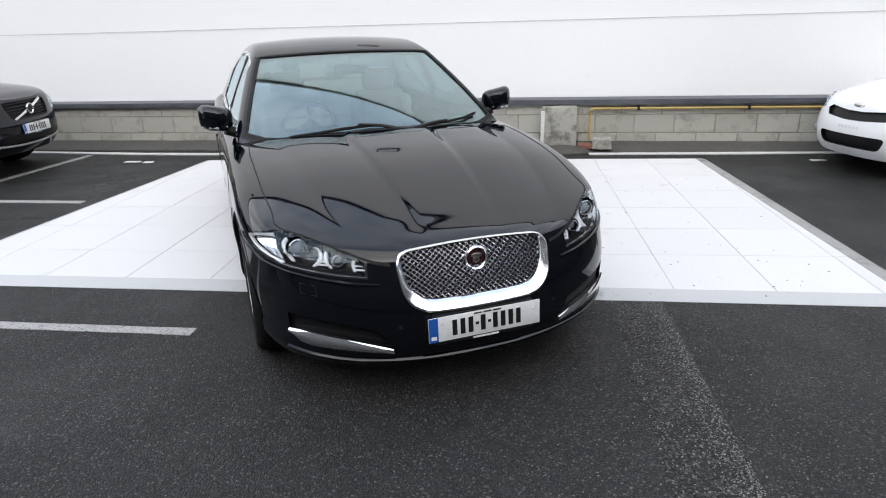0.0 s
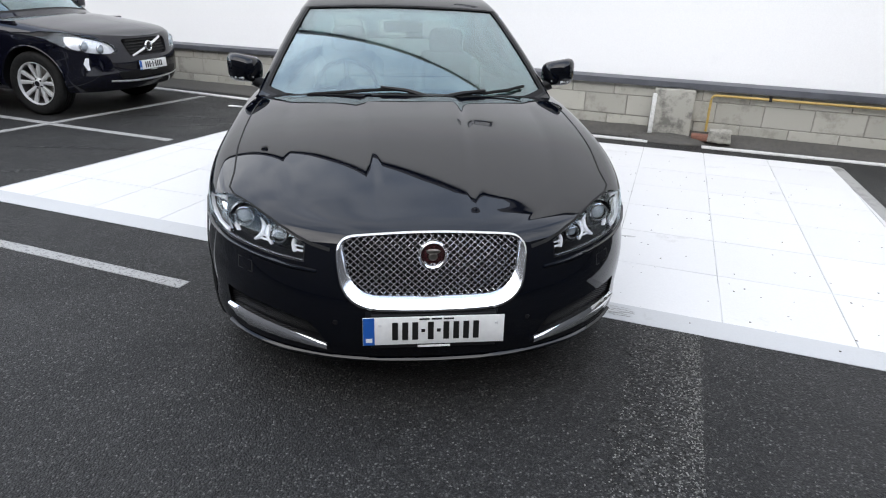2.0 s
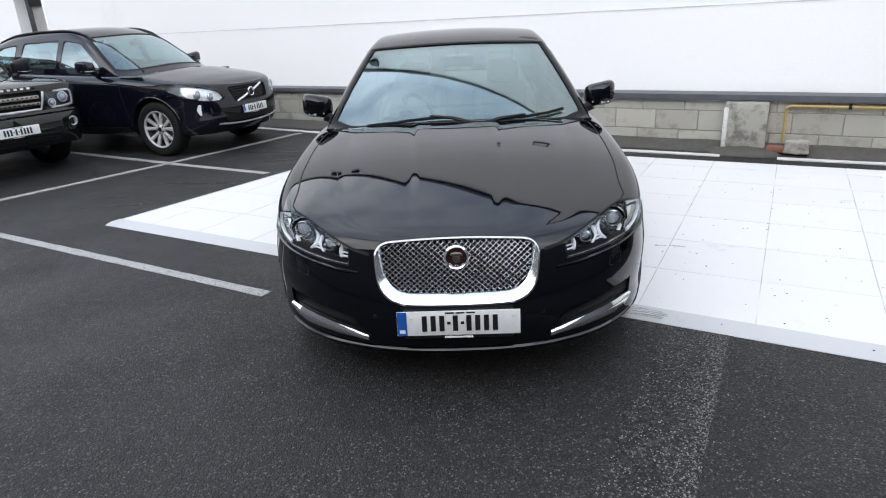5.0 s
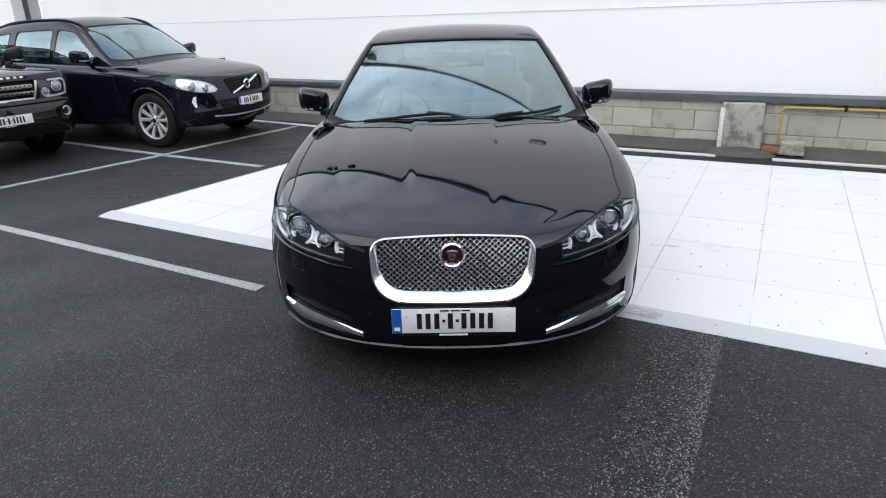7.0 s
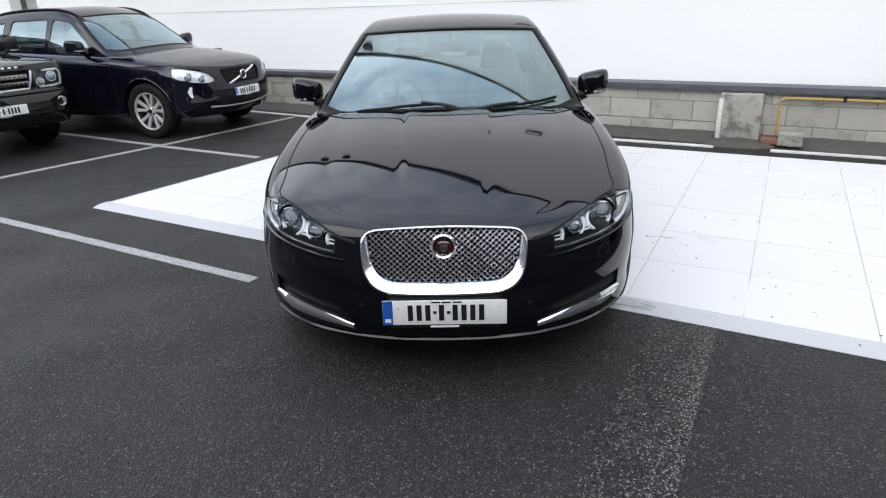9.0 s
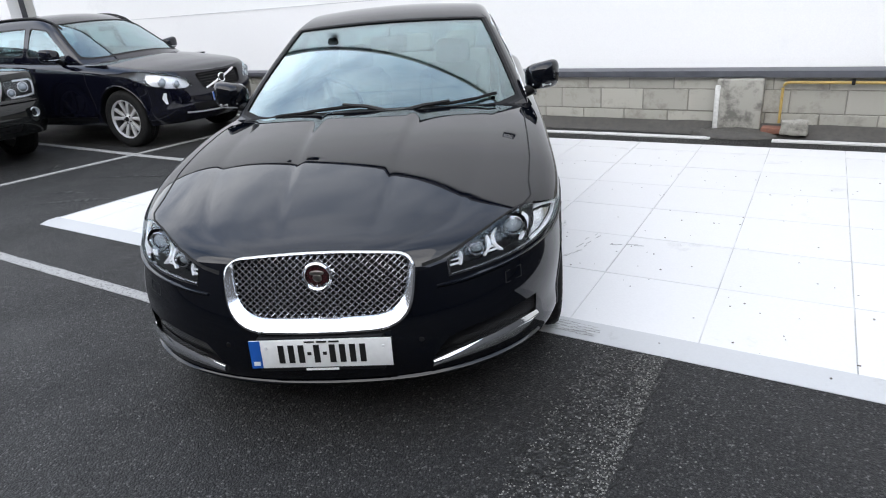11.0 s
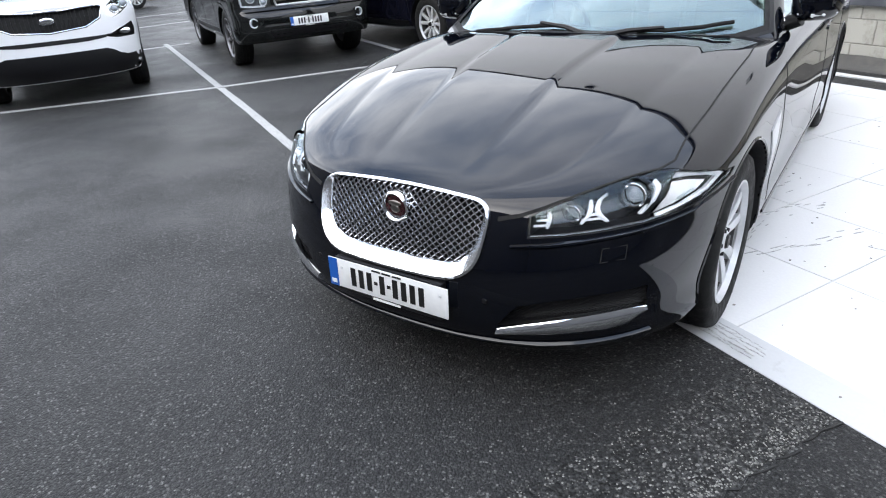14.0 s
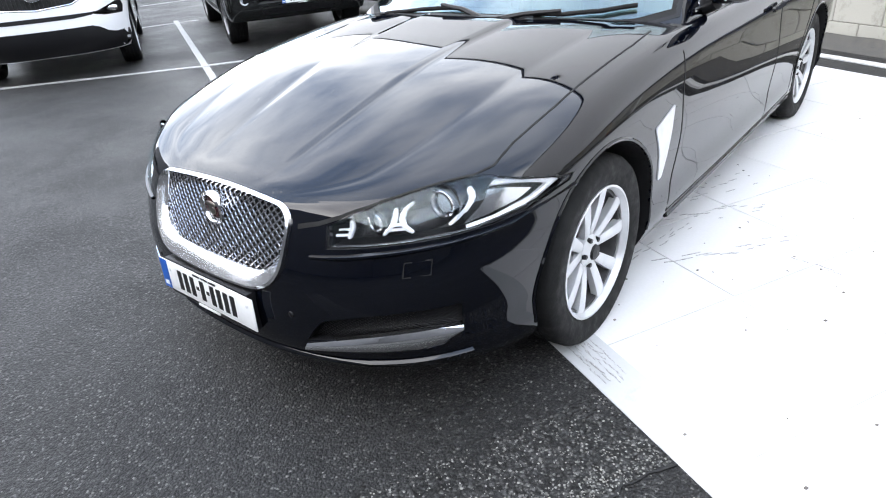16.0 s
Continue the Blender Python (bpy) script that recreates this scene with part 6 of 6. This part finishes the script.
for s in (1, -1):
    c0 = on(dt, s * .72, .60, -.004)
    bm = bmesh.new()
    lamp_ring(bm, c0, .052, .008)
    fg = part("fog_lamp", bm, ALLOY, jeep, "round fog lamp with silver rim")
    bm = bmesh.new()
    lathe(bm, [(.0001, .01), (.03, .012), (.055, .0), (.055, .03), (.0001, .03)], 24, False)
    bmesh.ops.transform(bm, matrix=Matrix.Translation(c0) @ Matrix.Rotation(radians(90), 4, "Z"), verts=bm.verts)
    part("fog_lens", bm, LAMPLENS, fg)
    a, b = stroke([Vector((s * x, z)) for x, z in ((.60, .985), (.81, .985), (.842, .95), (.826, .805), (.70, .79), (.53, .79))], .022)
    part("light_guide", band(a, b, "y", dt, -.012, .01, False, 2, .003), LAMPBOWL, jeep, "pale outline of the headlamp")
    door_mirror(jeep, s * .90, 1.55, 1.24, TRIM, s, (.25, .16, .22))
a, b = stroke([Vector((-.80 + 1.6 * i / 20, .735)) for i in range(21)], .03)
part("bumper_step", band(a, b, "y", dt, .003, .02, False, 3, .02), GREEN_BLACK, jeep)
part("lower_intake", patch(rounded([(-.55, .50), (.55, .50), (.50, .40), (-.50, .40)], .04, 4), "y", dt, .002, .006, .08), TRIM, jeep)
plate_on(jeep, dt, .575, tilt=-3)
sides(jeep, dt, dc, DI, ([(1.45, 1.12), (1.46, .8), (1.44, .45)], [(2.41, 1.12), (2.42, .8), (2.40, .45)], [(3.33, 1.13), (3.32, .9), (3.15, .6)]), ((2.18, 1.0), (3.05, 1.0)),
      ((1.36, .44), (2.4, .43), (3.28, .44)))
for pts in (((-.62, 1.30), (-.3, 1.275), (0.0, 1.27)), ((.02, 1.27), (.3, 1.28), (.6, 1.31))):
    bm = bmesh.new()
    tube(bm, [Vector((x, y, (dc.ray_cast(Vector((x, y, 3)), Vector((0, 0, -1)))[0] or Vector((0, 0, 1.17))).z + .02)) for x, y in pts], .010, 6)
    part("wiper", bm, TRIM, jeep)
part("screen_paper", patch([(.30, 1.33), (.62, 1.37), (.60, 1.44), (.30, 1.40)], "z", dc, -.05, .003, .1), PAPER, jeep, "white price card on the dashboard")

# dark red car far across the lot, of the same kind as the estate car
MAROON_PAINT = paint("dark_red_paint", (0.022, 0.004, 0.005), False)
far_car = copy_thing(wagon, lot_pose(-27.3, 2.4, 4) @ VOM.inverted())
tagged(far_car, "dark red estate car beyond a pale kerb", "car")
for child in far_car.children:
    if child.data and NAVY.name in [m.name for m in child.data.materials if m]:
        child.data = child.data.copy()
        for i, m in enumerate(child.data.materials):
            if m and m.name == NAVY.name:
                child.data.materials[i] = MAROON_PAINT

# white crossover
KI = dict(
    L=4.44, W=0.928, front=(0.85, 3.0, 2.4), rear=(0.6, 3.2, 3.0), zb=0.26,
    ze=curve((0, 1.03), (.2, 1.04), (.5, 1.055), (.9, 1.065), (1.4, 1.07), (2.4, 1.06), (3.6, 1.09), (4.44, 1.06)),
    zc=curve((0, 1.03), (.08, 1.05), (.3, 1.09), (.7, 1.12), (1.15, 1.13), (2, 1.05), (4.44, 1.06)),
    lean=curve((.2, .16), (.32, .06), (.5, .0), (.65, .02), (.8, .045), (.95, .09), (1.0, .12)),
    rlean=curve((.25, .12), (.5, .0), (.9, .04), (1.1, .08)),
    g=curve((0, .92), (.1, .965), (.35, .98), (.6, .99), (.8, 1.0), (.93, .975), (1.0, .93)),
    round=.06, nf=28, nm=36, nt=12, ns=14,
    zg=curve((1.0, 1.0), (1.18, 1.11), (1.6, 1.36), (1.95, 1.53), (2.2, 1.59), (2.7, 1.63), (3.3, 1.61), (3.9, 1.50), (4.25, 1.28), (4.42, 1.08)),
    belt=1.05, xb=0.84, mid=2.7, cab=(1.04, 4.42), bow=.22, crown=.04, tumble=(.32, .25), nc=44,
    screen=(1.22, 2.0, .05), backlight=(4.30, 3.98, .08), room=(1.45, 4.0, .55),
    windows=(((1.70, 1.11), (2.15, 1.46), (2.5, 1.50), (2.52, 1.11)), ((2.60, 1.11), (2.6, 1.50), (3.3, 1.48), (3.5, 1.30), (3.45, 1.14))),
    R=.36, axles=(.89, 3.53), tyre=.225, arch=.40, inset=.03, rimf=.66, spokes=5, twin=True,
    paint=WHITE, seat=GREYCLOTH,
)
KG = [(-0.57, 0.99), (-0.52, 1.015), (-0.1, 0.995), (0.1, 0.995), (0.52, 1.015), (0.57, 0.99), (0.52, 0.88), (0.36, 0.805), (0, 0.775), (-0.36, 0.805), (-0.52, 0.88)]
KL = [(0.60, 0.90), (0.625, 1.0), (0.69, 1.045), (0.8, 1.085), (0.865, 1.085), (0.885, 1.03), (0.84, 0.96), (0.75, 0.90), (0.66, 0.865)]
KF = [(.50, .698), (.60, .705), (.70, .745), (.845, .80), (.86, .72), (.84, .645), (.66, .65), (.56, .672)]
KI["pockets"] = ((KG, .05), (KL, .06), (KF, .04))
KIM = lot_pose(-6.60, -0.95, -2)
cross, kt, kc = build_car("crossover_car", "white crossover car with dark mesh grille", KI, KIM)
simple_lamp(cross, kt, KL, ((.70, .955, .038), (.80, 1.0, .040)))
kg = new("grille")
kg.parent = cross
part("grille_back", patch([(x * .99, z) for x, z in KG], "y", kt, -.04, .004, .1), GAP, kg)
for k in range(27):
    x = -.546 + .042 * k
    run = [on(kt, x, z, .02) for z in (.77 + .25 * i / 18 for i in range(19)) if inside((x, z), KG)]
    if len(run) > 1:
        bm = bmesh.new()
        tube(bm, run, .004, 4)
        part("grille_rib", bm, TRIM, kg)
a, b = stroke([Vector(p) for p in KG + KG[:1]], .016)
part("surround", band(a, b, "y", kt, .003, .015, False, 2, .004), CHROME, kg, "thin chrome grille surround")
bm = bmesh.new()
bmesh.ops.create_uvsphere(bm, u_segments=24, v_segments=10, radius=1, matrix=Matrix.Translation(on(kt, 0, .90, .0)) @ Matrix.Diagonal((.075, .012, .038, 1)))
part("oval_badge", bm, CHROME, kg, "oval chrome badge")
for s in (1, -1):
    c0 = on(kt, s * .74, .71, .015)
    bm = bmesh.new()
    bmesh.ops.create_uvsphere(bm, u_segments=20, v_segments=10, radius=1, matrix=Matrix.Translation(c0) @ Matrix.Diagonal((.07, .03, .035, 1)))
    part("fog_lamp", bm, REFLECTOR, cross)
    door_mirror(cross, s * .84, 1.58, 1.13, WHITE, s, (.24, .15, .17))
part("upper_slot", patch(rounded([(-.53, .70), (.53, .70), (.54, .672), (.34, .655), (-.34, .655), (-.54, .672)], .012, 3), "y", kt, .003, .006, .08), TRIM, cross, "black slot across the bumper")
part("bumper_skirt", band([Vector((-.86 + 1.72 * i / 24, .46 + .10 * clamp((9.5 - abs(i - 12)) / 2))) for i in range(25)], [Vector((-.86 + 1.72 * i / 24, .27)) for i in range(25)], "y", kt, .004, .012, False, 3, .006), TRIM, cross, "black lower bumper")
sides(cross, kt, kc, KI, ([(1.40, 1.02), (1.41, .8), (1.36, .45)], [(2.56, 1.04), (2.57, .8), (2.55, .42)], [(3.36, 1.07), (3.32, .85), (3.15, .6)]), ((2.32, .90), (3.1, .93)),
      ((1.36, .35), (2.4, .34), (3.1, .36)))

# white hatchback by the wall
HA = dict(
    L=4.31, W=0.89, front=(0.95, 2.8, 2.3), rear=(0.6, 3.2, 3.0), zb=0.20,
    ze=curve((0, .70), (.2, .715), (.5, .76), (.9, .83), (1.4, .90), (2.4, .93), (3.6, .98), (4.31, .95)),
    zc=curve((0, .70), (.08, .735), (.3, .80), (.7, .885), (1.15, .95), (2, .93), (4.31, .95)),
    lean=curve((.15, .12), (.28, .03), (.4, .0), (.55, .03), (.72, .11)),
    rlean=curve((.2, .12), (.5, .0), (.9, .05)),
    g=curve((0, .93), (.1, .97), (.35, .985), (.6, 1.0), (.8, .99), (.93, .965), (1.0, .93)),
    round=.06, nf=28, nm=36, nt=12, ns=14,
    zg=curve((1.0, .87), (1.15, .955), (1.6, 1.18), (2.0, 1.34), (2.3, 1.40), (2.7, 1.43), (3.2, 1.40), (3.8, 1.28), (4.1, 1.12), (4.28, .95)),
    belt=.93, xb=0.80, mid=2.7, cab=(1.02, 4.28), bow=.22, crown=.04, tumble=(.42, .25), nc=44,
    screen=(1.20, 2.05, .05), backlight=(4.15, 3.72, .08), room=(1.42, 3.9, .45),
    windows=(((1.70, .98), (2.2, 1.28), (2.65, 1.32), (2.67, .98)), ((2.76, .99), (2.75, 1.32), (3.3, 1.28), (3.6, 1.08))),
    R=.325, axles=(.88, 3.53), tyre=.22, arch=.36, inset=.03, rimf=.7, spokes=5, twin=True,
    paint=WHITE, seat=GREYCLOTH,
)
HG = [(-.42, .635), (-.36, .668), (-.10, .645), (.10, .645), (.36, .668), (.42, .635), (.36, .575), (.10, .555), (-.10, .555), (-.36, .575)]
HI = rounded([(-.42, .42), (.42, .42), (.36, .29), (-.36, .29)], .06, 4)
HLP = [(.50, .63), (.56, .70), (.70, .745), (.82, .76), (.845, .72), (.74, .655), (.60, .615)]
HF = [(.52, .36), (.60, .45), (.74, .47), (.77, .40), (.70, .32), (.58, .31)]
HA["pockets"] = ((HG, .05), (HI, .06), (HLP, .05), (HF, .05))
HAM = lot_pose(3.50, 4.30, 196)
hatch, ht, hc = build_car("hatchback_car", "white hatchback car beside the block wall", HA, HAM)
simple_lamp(hatch, ht, HLP, ((.66, .685, .03), (.76, .715, .03)))
part("grille_back", patch(HG, "y", ht, -.03, .004, .1), TRIM, hatch, "black mesh grille")
part("intake_back", patch([tuple(p) for p in HI], "y", ht, -.04, .004, .1), TRIM, hatch)
bm = bmesh.new()
bmesh.ops.create_uvsphere(bm, u_segments=24, v_segments=10, radius=1, matrix=Matrix.Translation(on(ht, 0, .70, -.002)) @ Matrix.Diagonal((.065, .012, .03, 1)))
part("oval_badge", bm, CHROME, hatch)
for k in range(6):
    x = -.13 + .045 * k
    part("plate_mark", patch([(x, .475), (x + .03, .475), (x + .03, .505), (x, .505)], "y", ht, .002, .003, .1), ALLOY, hatch)
for s in (1, -1):
    c0 = on(ht, s * .66, .385, .02)
    bm = bmesh.new()
    bmesh.ops.create_uvsphere(bm, u_segments=20, v_segments=10, radius=.045, matrix=Matrix.Translation(c0))
    part("fog_lamp", bm, LAMPLENS, hatch)
    door_mirror(hatch, s * .80, 1.58, 1.02, WHITE, s, (.23, .14, .16))
sides(hatch, ht, hc, HA, ([(1.40, .90), (1.41, .7), (1.36, .35)], [(2.70, .93), (2.72, .7), (2.70, .35)]), ((2.42, .80),), None)

# --- boards of the platform and blocks of the wall, piece by piece
def shared_piece(name, w, d, h, material, bevel):
    bm = box(0, w, 0, d, 0, h, bevel)
    return mesh_from(name, bm, material, 12.0)


def clipped(poly, sides):
    """What is left of a convex polygon on the left of each directed side."""
    for p, q in sides:
        def gap(w):
            return (q[0] - p[0]) * (w[1] - p[1]) - (q[1] - p[1]) * (w[0] - p[0])
        kept = []
        for a, b in zip(poly, poly[1:] + poly[:1]):
            ga, gb = gap(a), gap(b)
            if ga >= 0:
                kept.append(a)
            if ga * gb < 0:
                kept.append((a[0] + (b[0] - a[0]) * ga / (ga - gb), a[1] + (b[1] - a[1]) * ga / (ga - gb)))
        poly = kept
        if len(poly) < 3:
            return []
    return poly


STEP = 0.598
whole = shared_piece("board", STEP - .006, STEP - .006, 0.006, BOARD, 0.0012)
outline = [(FW, FE), (FE, BE), (BE, BW), (BW, FW)]
for i in range(-9, 3):
    for j in range(0, 7):
        a, c = 1.11 + STEP * i, 1.20 + STEP * j
        cell = [(a + .003, c + .003), (a + STEP - .003, c + .003), (a + STEP - .003, c + STEP - .003), (a + .003, c + STEP - .003)]
        left = clipped([(x, y if j or y > c + .1 else y - .1) for x, y in cell], outline)
        if len(left) < 3 or max(p[0] for p in left) - min(p[0] for p in left) < 0.02:
            continue
        z = PZ - 0.006 + random.uniform(-.0005, .0005)
        if len(left) == 4 and all(p in cell for p in left):
            ob = new("board", whole)
            ob.location = (a + .003, c + .003, z)
        else:
            bm = bmesh.new()
            flat(bm, left, 0.0, 0.006)
            ob = new("board", mesh_from("board", bm, BOARD, 12.0))
            ob.location = (0, 0, z)
        ob.parent = platform

blocks = {}
course = thing("block_courses", "low wall of grey concrete blocks", "wall", WALL, kind="structure")
for row, (z0, z1, off) in enumerate(((0.10, 0.205, 0.0), (0.214, 0.435, 0.21), (0.444, 0.566, 0.05))):
    x = -10.5 + off
    while x < 7.5:
        w = 0.475
        key = (row, round(w, 3))
        if key not in blocks:
            blocks[key] = shared_piece("block", w, 0.06, z1 - z0, BLOCK, 0.005)
        ob = new("block", blocks[key])
        ob.parent = course
        ob.location = (x, random.uniform(-0.006, 0.002), z0)
        x += w + 0.011
